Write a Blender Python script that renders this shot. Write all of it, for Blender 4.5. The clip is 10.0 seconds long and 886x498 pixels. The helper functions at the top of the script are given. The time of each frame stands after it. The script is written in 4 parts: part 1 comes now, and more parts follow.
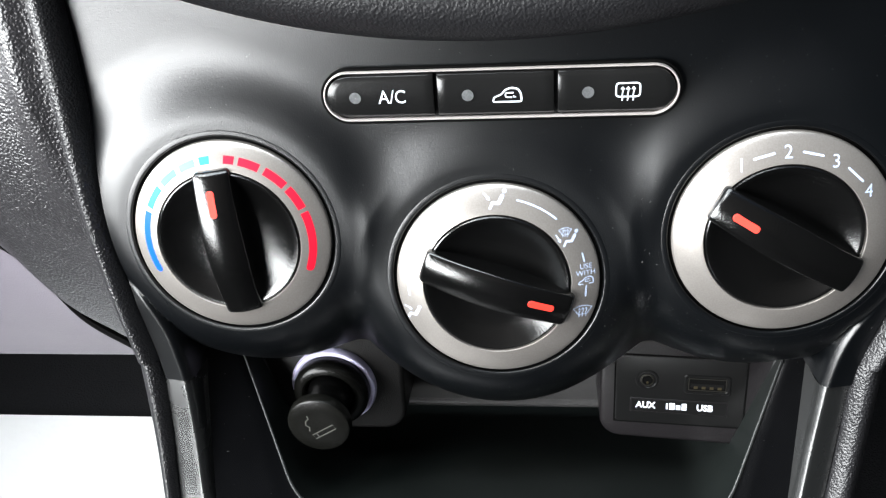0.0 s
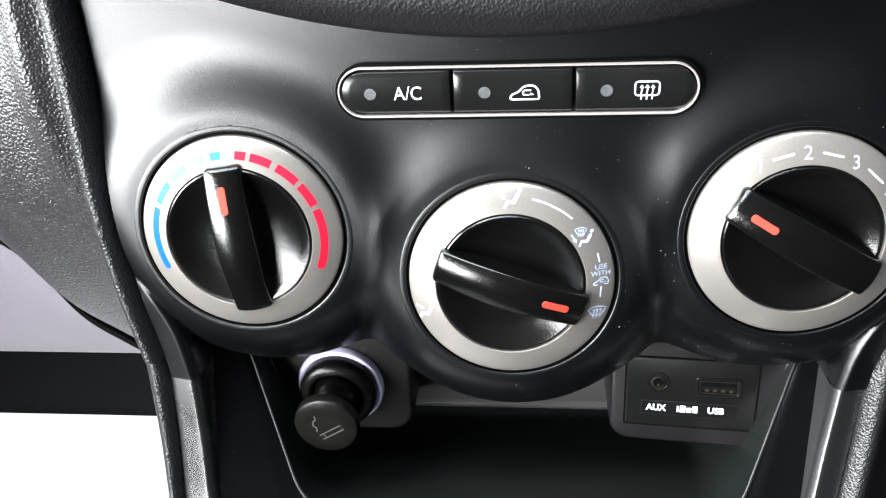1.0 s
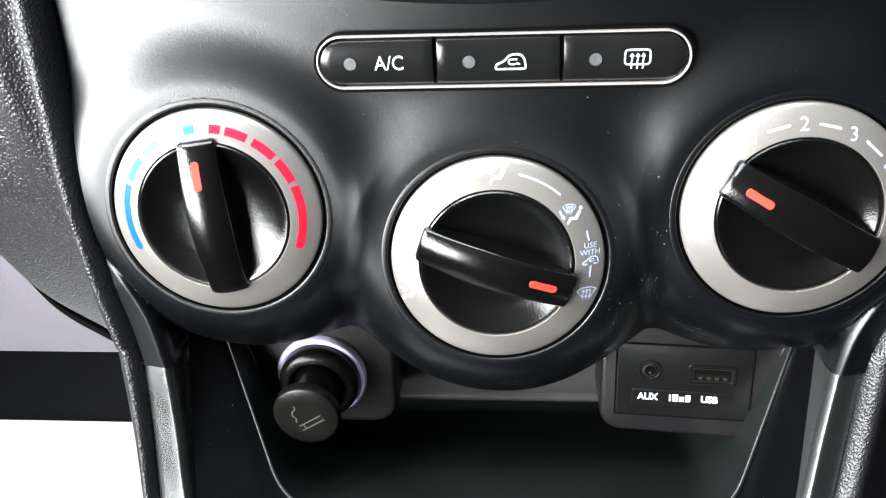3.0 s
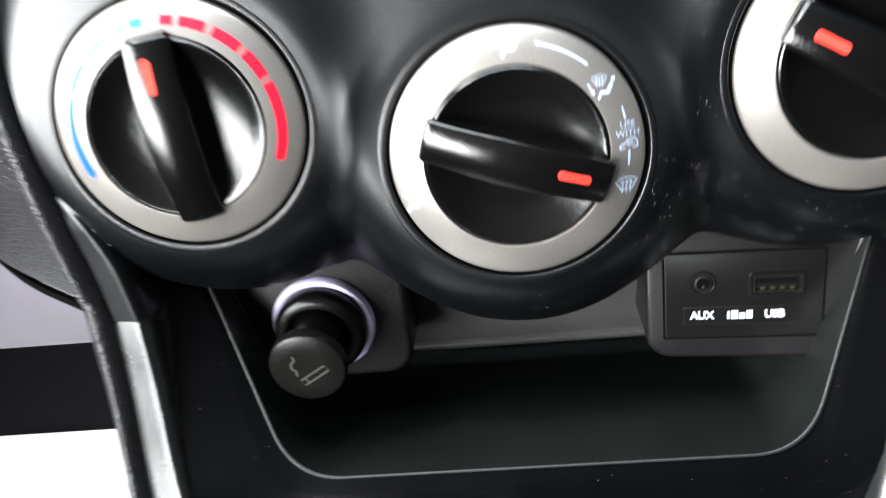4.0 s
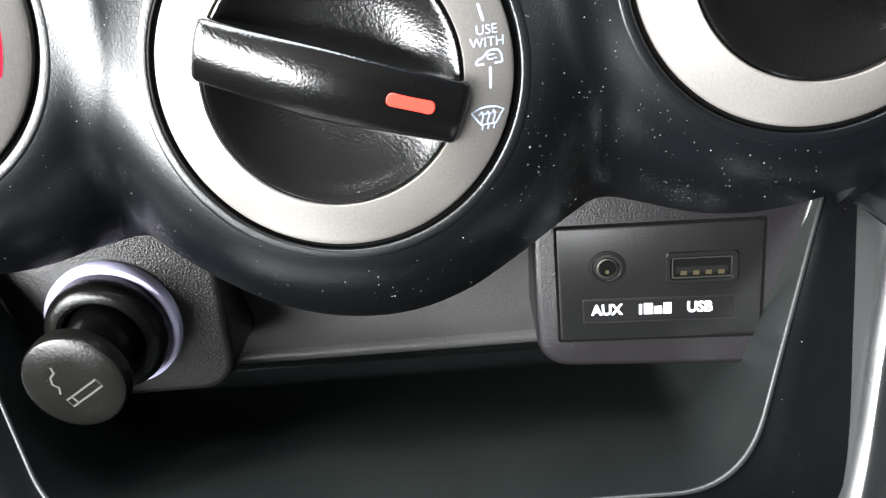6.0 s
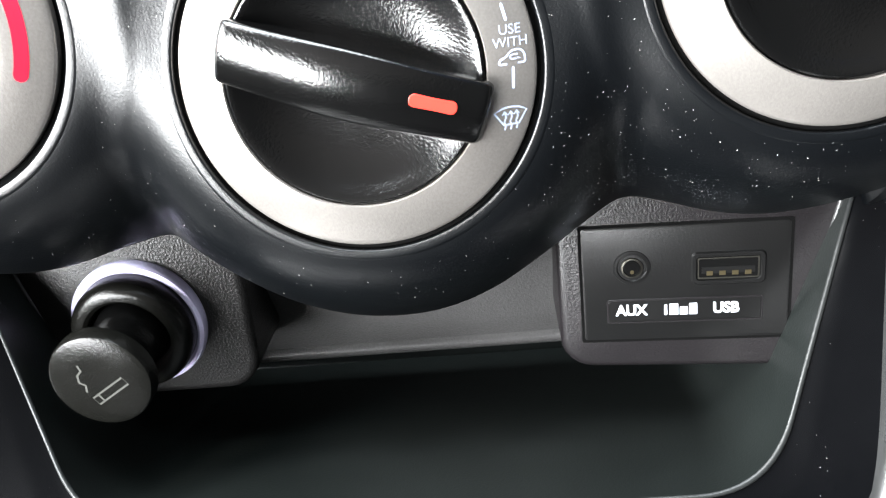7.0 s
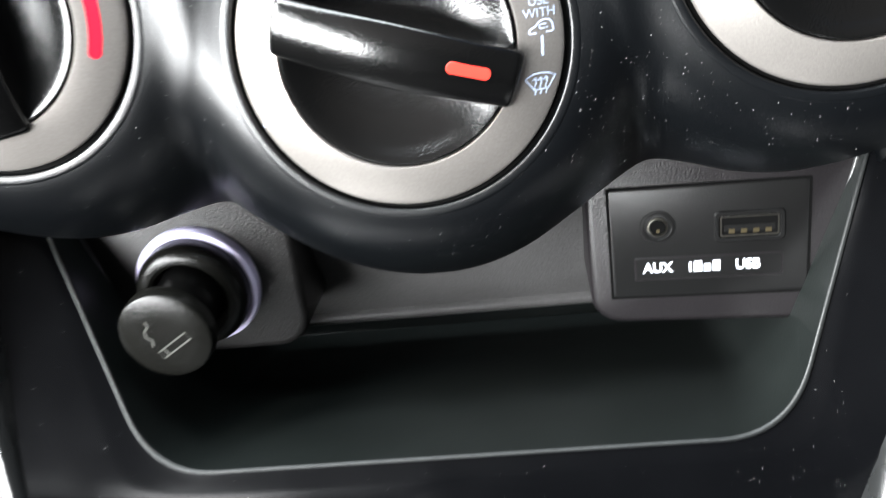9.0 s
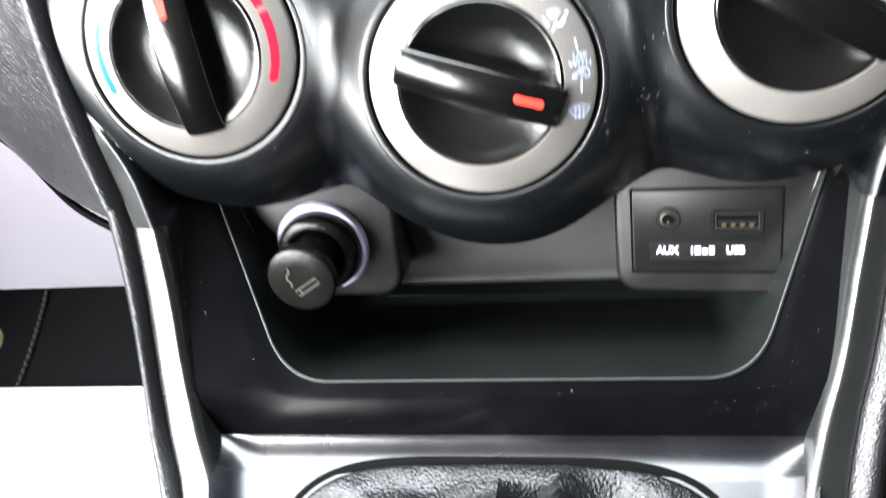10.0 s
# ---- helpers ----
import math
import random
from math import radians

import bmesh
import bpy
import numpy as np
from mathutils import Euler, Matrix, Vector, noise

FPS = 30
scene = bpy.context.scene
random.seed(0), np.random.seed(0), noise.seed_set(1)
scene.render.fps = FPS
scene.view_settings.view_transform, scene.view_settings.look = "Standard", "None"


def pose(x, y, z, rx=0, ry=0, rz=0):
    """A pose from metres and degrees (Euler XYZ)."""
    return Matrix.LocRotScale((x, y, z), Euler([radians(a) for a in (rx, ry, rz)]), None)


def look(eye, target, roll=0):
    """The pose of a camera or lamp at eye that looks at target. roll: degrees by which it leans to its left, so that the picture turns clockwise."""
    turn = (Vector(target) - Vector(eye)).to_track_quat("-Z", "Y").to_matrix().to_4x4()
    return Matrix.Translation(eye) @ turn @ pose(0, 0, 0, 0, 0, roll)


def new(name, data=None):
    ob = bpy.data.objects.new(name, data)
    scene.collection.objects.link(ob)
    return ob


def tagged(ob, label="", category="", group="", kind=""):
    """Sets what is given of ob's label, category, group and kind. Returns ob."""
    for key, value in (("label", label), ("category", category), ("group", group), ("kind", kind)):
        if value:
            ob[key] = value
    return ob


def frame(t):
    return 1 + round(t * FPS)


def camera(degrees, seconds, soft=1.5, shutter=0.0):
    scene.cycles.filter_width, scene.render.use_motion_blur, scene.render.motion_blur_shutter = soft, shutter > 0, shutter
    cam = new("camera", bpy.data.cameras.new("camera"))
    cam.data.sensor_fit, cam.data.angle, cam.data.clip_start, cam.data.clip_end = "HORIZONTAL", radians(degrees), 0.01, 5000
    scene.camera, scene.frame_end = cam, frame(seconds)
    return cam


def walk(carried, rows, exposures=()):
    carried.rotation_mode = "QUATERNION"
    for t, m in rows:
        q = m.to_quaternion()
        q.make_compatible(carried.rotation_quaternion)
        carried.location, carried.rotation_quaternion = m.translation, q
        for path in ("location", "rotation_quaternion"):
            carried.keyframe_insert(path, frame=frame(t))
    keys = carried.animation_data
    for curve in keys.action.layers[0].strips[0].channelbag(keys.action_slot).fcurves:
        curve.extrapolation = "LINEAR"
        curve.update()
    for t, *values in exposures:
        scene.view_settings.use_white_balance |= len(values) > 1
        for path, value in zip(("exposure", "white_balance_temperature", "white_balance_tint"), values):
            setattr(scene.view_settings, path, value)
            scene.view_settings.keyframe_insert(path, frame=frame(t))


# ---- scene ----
# The control panel of a car. Measures of the panel are in centimetres in a frame whose
# x runs across, y into the dashboard and z up along the faces of the dials.
LEAN = 22.0      # the dial faces lean back by this much
HEIGHT = 0.52    # of the middle dial over the car's floor
FRAME = Matrix.Translation((0, 0, HEIGHT)) @ Matrix.Rotation(radians(-LEAN), 4, "X")

cam = camera(53.0, 10.0, soft=1.25, shutter=0.4)
ROWS = [
    (0, 1.373, -24.829, 12.120, 66.38, 2.94, 5.74),
    (0.5, 0.949, -24.738, 12.026, 66.49, 2.36, 5.42),
    (1, 0.675, -24.602, 11.963, 66.42, 2.28, 5.43),
    (1.5, 0.703, -24.613, 12.024, 66.44, 2.32, 5.45),
    (2, 0.910, -24.513, 12.132, 66.31, 2.21, 5.28),
    (3.5, 0.426, -24.009, 9.652, 67.82, 2.44, 4.37),
    (3.8, 0.103, -23.825, 8.510, 67.99, 4.39, 3.73),
    (4, 0.166, -21.115, 6.666, 67.10, 6.46, 3.52),
    (4.2, 0.201, -17.969, 4.660, 66.58, 6.73, 2.13),
    (4.5, 1.619, -14.818, 3.327, 66.41, 5.47, -0.01),
    (4.7, 2.158, -14.031, 2.915, 67.00, 5.02, -1.03),
    (5, 2.578, -13.809, 2.372, 67.92, 3.99, -1.61),
    (5.5, 2.569, -14.490, 2.444, 68.57, 4.20, -0.81),
    (6, 2.248, -15.528, 2.825, 68.39, 5.27, 0.51),
    (7.5, 2.349, -15.404, 2.900, 68.25, 5.73, 2.31),
    (8, 2.346, -15.431, 2.754, 68.21, 5.54, 1.94),
    (8.5, 2.270, -15.639, 2.911, 67.98, 6.05, 2.21),
    (9, 2.363, -16.937, 2.842, 67.70, 7.29, 4.05),
    (9.2, 2.546, -18.719, 3.373, 66.93, 7.90, 6.23),
    (9.5, 2.299, -20.218, 3.552, 66.78, 7.93, 7.16),
    (9.8, 2.938, -22.156, 3.905, 66.41, 6.47, 8.45),
    (10, 3.377, -23.984, 5.048, 68.07, 6.13, 9.36),
]
EXPOSURES = [(0.0, -0.75), (1.0, -0.45), (2.0, -0.4), (3.5, -0.37), (4.0, -0.52), (4.5, -0.02), (5.5, 0.32), (8.0, 0.25), (9.0, 0.08), (9.5, 0.5), (10.0, 0.26)]
walk(cam, [(t, FRAME @ pose(x / 100, y / 100, z / 100, rx, ry, rz)) for t, x, y, z, rx, ry, rz in ROWS], EXPOSURES)

# ---- light ----
world = bpy.data.worlds.new("sky")
scene.world = world
world.use_nodes = True
wn, wl = world.node_tree.nodes, world.node_tree.links
sky = wn.new("ShaderNodeTexSky")
sky.sky_type, sky.sun_disc = "NISHITA", False
sky.sun_elevation, sky.sun_rotation = radians(55), radians(-95)
wn["Background"].inputs["Strength"].default_value = 0.12
wl.new(sky.outputs["Color"], wn["Background"].inputs["Color"])

sun = new("sun", bpy.data.lights.new("sun", "SUN"))
sun.data.energy, sun.data.angle, sun.data.color = 2.0, radians(10), (1.0, 0.96, 0.9)
sun.matrix_world = look((-2.0, -0.5, 3.0), (0, 0, 0))


def window_light(name, place, target, width, height, power, colour):
    lamp = new(name, bpy.data.lights.new(name, "AREA"))
    lamp.data.shape, lamp.data.size, lamp.data.size_y = "RECTANGLE", width, height
    lamp.data.energy, lamp.data.color = power, colour
    lamp.matrix_world = look(place, target)
    return lamp


window_light("left_door_light", (-0.86, -1.00, 0.88), (-0.1, -0.96, 0.74), 2.1, 0.54, 195.0, (0.97, 0.99, 1.0))
window_light("windscreen_light", (-0.28, 0.24, 1.16), (-0.12, -0.06, 0.44), 0.85, 1.2, 62.0, (0.88, 0.96, 1.0))


# ---- materials ----
def material(name, colour, rough=0.5, metal=0.0, grain=0.0, grain_size=0.0008, cells=False, blotch=0.15, blotch_size=0.02,
             rough_var=0.08, coat=0.0, spec=0.5, speckle=0.0, sheen=0.0):
    """A surface with fine relief (grain), and two scales of unevenness in colour and gloss. Sizes in metres."""
    m = bpy.data.materials.new(name)
    m.use_nodes = True
    n, l = m.node_tree.nodes, m.node_tree.links
    b = n["Principled BSDF"]
    b.inputs["Metallic"].default_value = metal
    b.inputs["Coat Weight"].default_value = coat
    b.inputs["Coat Roughness"].default_value = 0.12
    b.inputs["Specular IOR Level"].default_value = spec
    b.inputs["Sheen Weight"].default_value = sheen
    co = n.new("ShaderNodeTexCoord")
    wide = n.new("ShaderNodeTexNoise")
    wide.inputs["Scale"].default_value, wide.inputs["Detail"].default_value = 1 / blotch_size, 5
    l.new(co.outputs["Object"], wide.inputs["Vector"])
    fine = n.new("ShaderNodeTexNoise")
    fine.inputs["Scale"].default_value, fine.inputs["Detail"].default_value = 1 / grain_size, 3
    l.new(co.outputs["Object"], fine.inputs["Vector"])
    ramp = n.new("ShaderNodeMapRange")
    ramp.inputs["To Min"].default_value, ramp.inputs["To Max"].default_value = 1 - blotch, 1 + blotch
    l.new(wide.outputs["Fac"], ramp.inputs["Value"])
    tint = n.new("ShaderNodeVectorMath")
    tint.operation = "SCALE"
    tint.inputs[0].default_value = colour
    l.new(ramp.outputs["Result"], tint.inputs["Scale"])
    last = tint.outputs["Vector"]
    if speckle:
        spot = n.new("ShaderNodeMapRange")
        spot.inputs["From Min"].default_value, spot.inputs["From Max"].default_value = 0.35, 0.7
        spot.inputs["To Min"].default_value, spot.inputs["To Max"].default_value = 1 - speckle, 1 + speckle
        l.new(fine.outputs["Fac"], spot.inputs["Value"])
        more = n.new("ShaderNodeVectorMath")
        more.operation = "SCALE"
        l.new(last, more.inputs[0])
        l.new(spot.outputs["Result"], more.inputs["Scale"])
        last = more.outputs["Vector"]
    l.new(last, b.inputs["Base Color"])
    gloss = n.new("ShaderNodeMapRange")
    gloss.inputs["To Min"].default_value, gloss.inputs["To Max"].default_value = max(0.02, rough - rough_var), rough + rough_var
    l.new(wide.outputs["Fac"], gloss.inputs["Value"])
    l.new(gloss.outputs["Result"], b.inputs["Roughness"])
    if grain:
        bump = n.new("ShaderNodeBump")
        bump.inputs["Distance"].default_value = grain
        bump.inputs["Strength"].default_value = 1.0
        if cells:
            cell = n.new("ShaderNodeTexVoronoi")
            cell.feature = "SMOOTH_F1"
            cell.inputs["Scale"].default_value = 1 / grain_size
            wob = n.new("ShaderNodeVectorMath")
            wob.operation = "MULTIPLY_ADD"
            wob.inputs[1].default_value = (grain_size * 0.8,) * 3
            l.new(fine.outputs["Color"], wob.inputs[0])
            l.new(co.outputs["Object"], wob.inputs[2])
            l.new(wob.outputs["Vector"], cell.inputs["Vector"])
            both = n.new("ShaderNodeMath")
            both.operation = "MULTIPLY_ADD"
            both.inputs[1].default_value = 0.45
            l.new(fine.outputs["Fac"], both.inputs[0])
            l.new(cell.outputs["Distance"], both.inputs[2])
            l.new(both.outputs["Value"], bump.inputs["Height"])
        else:
            l.new(fine.outputs["Fac"], bump.inputs["Height"])
        l.new(bump.outputs["Normal"], b.inputs["Normal"])
    return m


FACIA = material("facia_plastic", (0.0007, 0.0011, 0.0016), 0.31, spec=0.55, grain=0.00004, grain_size=0.00045, blotch=0.15, rough_var=0.03)
CONSOLE = material("console_plastic", (0.0014, 0.0015, 0.0018), 0.22, spec=0.10, grain=0.00001, grain_size=0.0005, blotch=0.2)
DECK = material("deck_plastic", (0.003, 0.003, 0.0042), 0.26, spec=0.85, grain=0.00001, grain_size=0.0006, blotch=0.2)
TRAY = material("tray_plastic", (0.005, 0.0064, 0.006), 0.38, spec=0.36, grain=0.00005, grain_size=0.0006, blotch=0.3)
RAMP = material("ramp_plastic", (0.05, 0.049, 0.049), 0.38, spec=0.4, grain=0.00014, grain_size=0.0006, blotch=0.25, speckle=0.2)
HOUSING = material("housing_plastic", (0.0075, 0.0065, 0.0072), 0.33, spec=0.36, grain=0.0001, grain_size=0.0005, blotch=0.15, speckle=0.2)
SOCKET_BLACK = material("socket_plastic", (0.004, 0.004, 0.004), 0.33, spec=0.3, grain=0.00003, grain_size=0.0005)
LIP = material("lip_plastic", (0.012, 0.013, 0.013), 0.38, spec=0.35, blotch=0.2)
RAIL = material("rail_plastic", (0.010, 0.0105, 0.0105), 0.27, spec=0.9, grain=0.00003, grain_size=0.0006, blotch=0.12)
LEATHER = material("leather_grain", (0.018, 0.0172, 0.0188), 0.33, spec=0.7, grain=0.0004, grain_size=0.0009, cells=True, blotch=0.15)
TRIM_LEATHER = material("trim_leather", (0.012, 0.0118, 0.0128), 0.33, spec=0.5, grain=0.0003, grain_size=0.0007, cells=True, blotch=0.15)
LEATHER_BLACK = material("black_leather_grain", (0.007, 0.007, 0.008), 0.45, spec=0.3, grain=0.0002, grain_size=0.0008, cells=True, blotch=0.15)
BOOT = material("boot_leather", (0.006, 0.006, 0.007), 0.27, grain=0.0003, grain_size=0.0009, cells=True, blotch=0.2)
GLOVE = material("glove_plastic", (0.16, 0.145, 0.172), 0.5, grain=0.0002, grain_size=0.0009, blotch=0.08)
SILVER = material("silver_paint", (0.35, 0.326, 0.305), 0.32, metal=0.7, grain=0.00004, grain_size=0.0005, blotch=0.04, speckle=0.06)
CHROME = material("satin_chrome", (0.46, 0.425, 0.41), 0.33, metal=0.4, blotch=0.05)
KNOB = material("knob_black", (0.002, 0.002, 0.002), 0.165, spec=0.65, grain=0.00005, grain_size=0.0005, blotch=0.2, rough_var=0.05)
BUTTON = material("button_black", (0.006, 0.006, 0.006), 0.2, grain=0.00002, grain_size=0.0006, blotch=0.2)
# lightless black; on flat parts it paints the shade of gaps and holes
GROOVE = material("groove_black", (0.002, 0.002, 0.002), 0.8, spec=0.05)
LENS = material("lamp_lens", (0.08, 0.083, 0.086), 0.3, grain=0.0002, grain_size=0.0006, speckle=0.3)
RED = material("red_paint", (0.80, 0.010, 0.03), 0.45, spec=0.12, blotch=0.05)
POINTER = material("orange_red_pointer", (0.80, 0.045, 0.03), 0.4, spec=0.25, blotch=0.05)
WHITE = material("white_print", (0.76, 0.82, 0.90), 0.5, blotch=0.04)
BLUES = [material("blue_paint", c, 0.45, spec=0.12, blotch=0.05) for c in ((0.002, 0.065, 0.72), (0.02, 0.26, 0.62), (0.12, 0.46, 0.62), (0.08, 0.38, 0.58), (0.03, 0.27, 0.48))]
PRINT_BLUE = material("pale_blue_print", (0.44, 0.52, 0.70), 0.5, spec=0.2, blotch=0.04)
LILAC = material("lilac_ring", (0.60, 0.57, 0.78), 0.35, blotch=0.06)
GOLD = material("contact_metal", (0.22, 0.18, 0.10), 0.35, metal=1.0)
CARPET = material("carpet", (0.008, 0.008, 0.0088), 0.9, grain=0.001, grain_size=0.002, blotch=0.3, speckle=0.3, spec=0.1)
LINING = material("lining", (0.005, 0.005, 0.0055), 0.8, spec=0.1, grain=0.0002, grain_size=0.002)
HEADLINING = material("headlining", (0.060, 0.055, 0.053), 0.9, spec=0.1, grain=0.0003, grain_size=0.002)
SEAM = material("seam_thread", (0.06, 0.06, 0.055), 0.8, spec=0.1, grain=0.0004, grain_size=0.001)
# warm sunlight on the sill, put into the colour
CREAM = material("sunlit_cream", (0.55, 0.44, 0.24), 0.45, grain=0.0001, grain_size=0.001)
PAPER = material("paper", (0.85, 0.85, 0.85), 0.7, grain=0.0003, grain_size=0.01, blotch=0.03, blotch_size=0.05)
DUST = material("dust", (0.55, 0.54, 0.52), 0.9)
LIGHTER_BLOCK = material("lighter_block_plastic", (0.007, 0.0067, 0.0066), 0.32, spec=0.3, grain=0.00016, grain_size=0.00055, blotch=0.15, speckle=0.3)
# grey of lit edges, painted on the engraved lines
ENGRAVE_LIT = material("lit_engraving", (0.05, 0.05, 0.045), 0.35)
LIGHTER_KNOB = material("lighter_knob", (0.004, 0.004, 0.0035), 0.22, spec=0.24, grain=0.00008, grain_size=0.0005, blotch=0.2)
LABEL_BLACK = material("label_black", (0.003, 0.003, 0.003), 0.3)
SHELL_GREY = material("raised_line_plastic", (0.03, 0.03, 0.03), 0.3)
SHELL = material("socket_shell", (0.12, 0.115, 0.10), 0.35, metal=1.0)


# ---- building helpers (centimetres of the panel's frame) ----
BASE = {}


def root(name, base, label, category, group="", kind="", turn=None):
    """An Empty at a place of the panel's frame, under which the parts of a thing hang."""
    ob = new(name)
    ob.empty_display_size = 0.01
    ob.matrix_world = FRAME @ Matrix.Translation(Vector(base) / 100)
    BASE[ob] = Vector(base)
    return tagged(ob, label, category, group, kind)


def mesh_of(name, bm, mat, base, smooth=True, angle=35):
    bmesh.ops.remove_doubles(bm, verts=bm.verts, dist=1e-4)
    bmesh.ops.recalc_face_normals(bm, faces=bm.faces)
    for v in bm.verts:
        v.co = (v.co - base) / 100
    for f in bm.faces:
        f.smooth = smooth
    for e in bm.edges:
        if len(e.link_faces) == 2 and e.calc_face_angle() > radians(angle):
            e.smooth = False
    me = bpy.data.meshes.new(name)
    bm.to_mesh(me)
    bm.free()
    me.materials.append(mat)
    return me


def part(name, bm, mat, parent, label="", smooth=True, angle=35):
    base = BASE[parent]
    ob = new(name, mesh_of(name, bm, mat, base, smooth, angle))
    ob.parent = parent
    BASE[ob] = base
    return tagged(ob, label) if label else ob


def single(name, bm, mat, label, category="", kind="", base=(0, 0, 0), group="", smooth=True, angle=35):
    """A thing of one mesh."""
    base = Vector(base)
    ob = new(name, mesh_of(name, bm, mat, base, smooth, angle))
    ob.matrix_world = FRAME @ Matrix.Translation(base / 100)
    BASE[ob] = base
    return tagged(ob, label, category, group, kind)


def sheet(rows, closed=False, bm=None):
    """A mesh through rows of points, all of one length."""
    bm = bm or bmesh.new()
    v = [[bm.verts.new(p) for p in row] for row in rows]
    for a, b in zip(v, v[1:]):
        n = len(a)
        for i in range(n if closed else n - 1):
            j = (i + 1) % n
            bm.faces.new((a[i], a[j], b[j], b[i]))
    return bm


def lathe(profile, cx, cz, seg=96, axis=None, cap=True, cy=0.0, bm=None):
    """Rings of (radius, y) about an axis along y, or along another direction through (cx, cy, cz)."""
    turn = Vector((0, 1, 0)).rotation_difference(Vector(axis)).to_matrix() if axis else Matrix.Identity(3)
    centre = Vector((cx, cy, cz))
    rows = []
    for r, y in profile:
        rows.append([centre + turn @ Vector((r * math.cos(a), y, r * math.sin(a))) for a in (2 * math.pi * k / seg for k in range(seg))])
    bm = sheet(rows, True, bm)
    if cap:
        bm.verts.ensure_lookup_table()
        n = len(bm.verts)
        for r, start in ((profile[0][0], n - seg * len(rows)), (profile[-1][0], n - seg)):
            if r > 0.01:
                bm.faces.new([bm.verts[start + k] for k in range(seg)])
    return bm


def slab(outline, y0, y1, bevel=0.0, segments=2, bm=None):
    """A plate with the outline (x, z), from its front y0 back to y1, with a bevelled front edge."""
    out = bm or bmesh.new()
    b = bmesh.new()
    front = b.faces.new([b.verts.new((x, y0, z)) for x, z in outline])
    back = bmesh.ops.extrude_face_region(b, geom=[front])
    for v in [g for g in back["geom"] if isinstance(g, bmesh.types.BMVert)]:
        v.co.y = y1
    if bevel:
        edges = [e for e in b.edges if all(abs(v.co.y - y0) < 1e-6 for v in e.verts)]
        bmesh.ops.bevel(b, geom=edges, offset=bevel, segments=segments, affect="EDGES", profile=0.5)
    tmp = bpy.data.meshes.new("tmp")
    b.to_mesh(tmp)
    b.free()
    out.from_mesh(tmp)
    bpy.data.meshes.remove(tmp)
    return out


def rounded(x0, z0, x1, z1, r, n=6):
    """The outline of a rectangle with round corners."""
    pts = []
    for cx, cz, a0 in ((x1 - r, z1 - r, 0), (x0 + r, z1 - r, 90), (x0 + r, z0 + r, 180), (x1 - r, z0 + r, 270)):
        pts += [(cx + r * math.cos(radians(a0 + 90 * k / n)), cz + r * math.sin(radians(a0 + 90 * k / n))) for k in range(n + 1)]
    return pts


def soften(corners, r, n=6):
    """An outline with its corners rounded by r."""
    out = []
    for i, c in enumerate(corners):
        a, b = Vector(corners[i - 1]), Vector(corners[(i + 1) % len(corners)])
        c = Vector(c)
        u, v = (a - c), (b - c)
        d = min(r, u.length * 0.48, v.length * 0.48)
        p, q = c + u.normalized() * d, c + v.normalized() * d
        for k in range(n + 1):
            t = k / n
            out.append(tuple(p * (1 - t) ** 2 + c * 2 * t * (1 - t) + q * t * t))
    return out


def ribbon(pts, width, y, bm=None, closed=False, round_ends=True):
    """A printed line of a width along points (x, z), at depth y."""
    bm = bm or bmesh.new()
    p = [Vector(q) for q in pts]
    n = len(p)
    left, right = [], []
    for i in range(n):
        a = p[i - 1] if (i or closed) else p[i]
        b = p[(i + 1) % n] if (i < n - 1 or closed) else p[i]
        d = (b - a).normalized()
        s = Vector((-d.y, d.x)) * width / 2
        left.append(bm.verts.new((p[i].x + s.x, y, p[i].y + s.y)))
        right.append(bm.verts.new((p[i].x - s.x, y, p[i].y - s.y)))
    for i in range(n if closed else n - 1):
        j = (i + 1) % n
        bm.faces.new((left[i], left[j], right[j], right[i]))
    if round_ends and not closed:
        for i, o in ((0, p[0] - p[1]), (n - 1, p[-1] - p[-2])):
            a0 = math.atan2(o.y, o.x)
            fan = [bm.verts.new((p[i].x + width / 2 * math.cos(a0 + t), y, p[i].y + width / 2 * math.sin(a0 + t)))
                   for t in (radians(-90 + 30 * k) for k in range(7))]
            bm.faces.new(fan)
    return bm


def arc(cx, cz, r, a0, a1, n=24):
    return [(cx + r * math.cos(radians(a0 + (a1 - a0) * k / n)), cz + r * math.sin(radians(a0 + (a1 - a0) * k / n))) for k in range(n + 1)]


def letters(body, size, x, y, z, turn=0.0, bm=None, bold=0.0, wide=1.0):
    """Letters of the built-in font, centred on (x, z), facing the viewer."""
    curve = bpy.data.curves.new("letters", "FONT")
    curve.body, curve.size, curve.align_x, curve.align_y = body, size, "CENTER", "CENTER"
    curve.offset, curve.resolution_u = bold, 4
    ob = bpy.data.objects.new("letters", curve)
    me = bpy.data.meshes.new_from_object(ob)
    bm = bm or bmesh.new()
    b = bmesh.new()
    b.from_mesh(me)
    c, s = math.cos(radians(turn)), math.sin(radians(turn))
    for v in b.verts:
        u, w = v.co.x * wide, v.co.y
        v.co = Vector((x + c * u - s * w, y, z + s * u + c * w))
    b.to_mesh(me)
    b.free()
    bm.from_mesh(me)
    bpy.data.objects.remove(ob)
    bpy.data.curves.remove(curve)
    bpy.data.meshes.remove(me)
    return bm


def smin(a, b, k):
    h = max(0.0, min(1.0, 0.5 + 0.5 * (b - a) / k))
    return b + (a - b) * h - k * h * (1 - h)


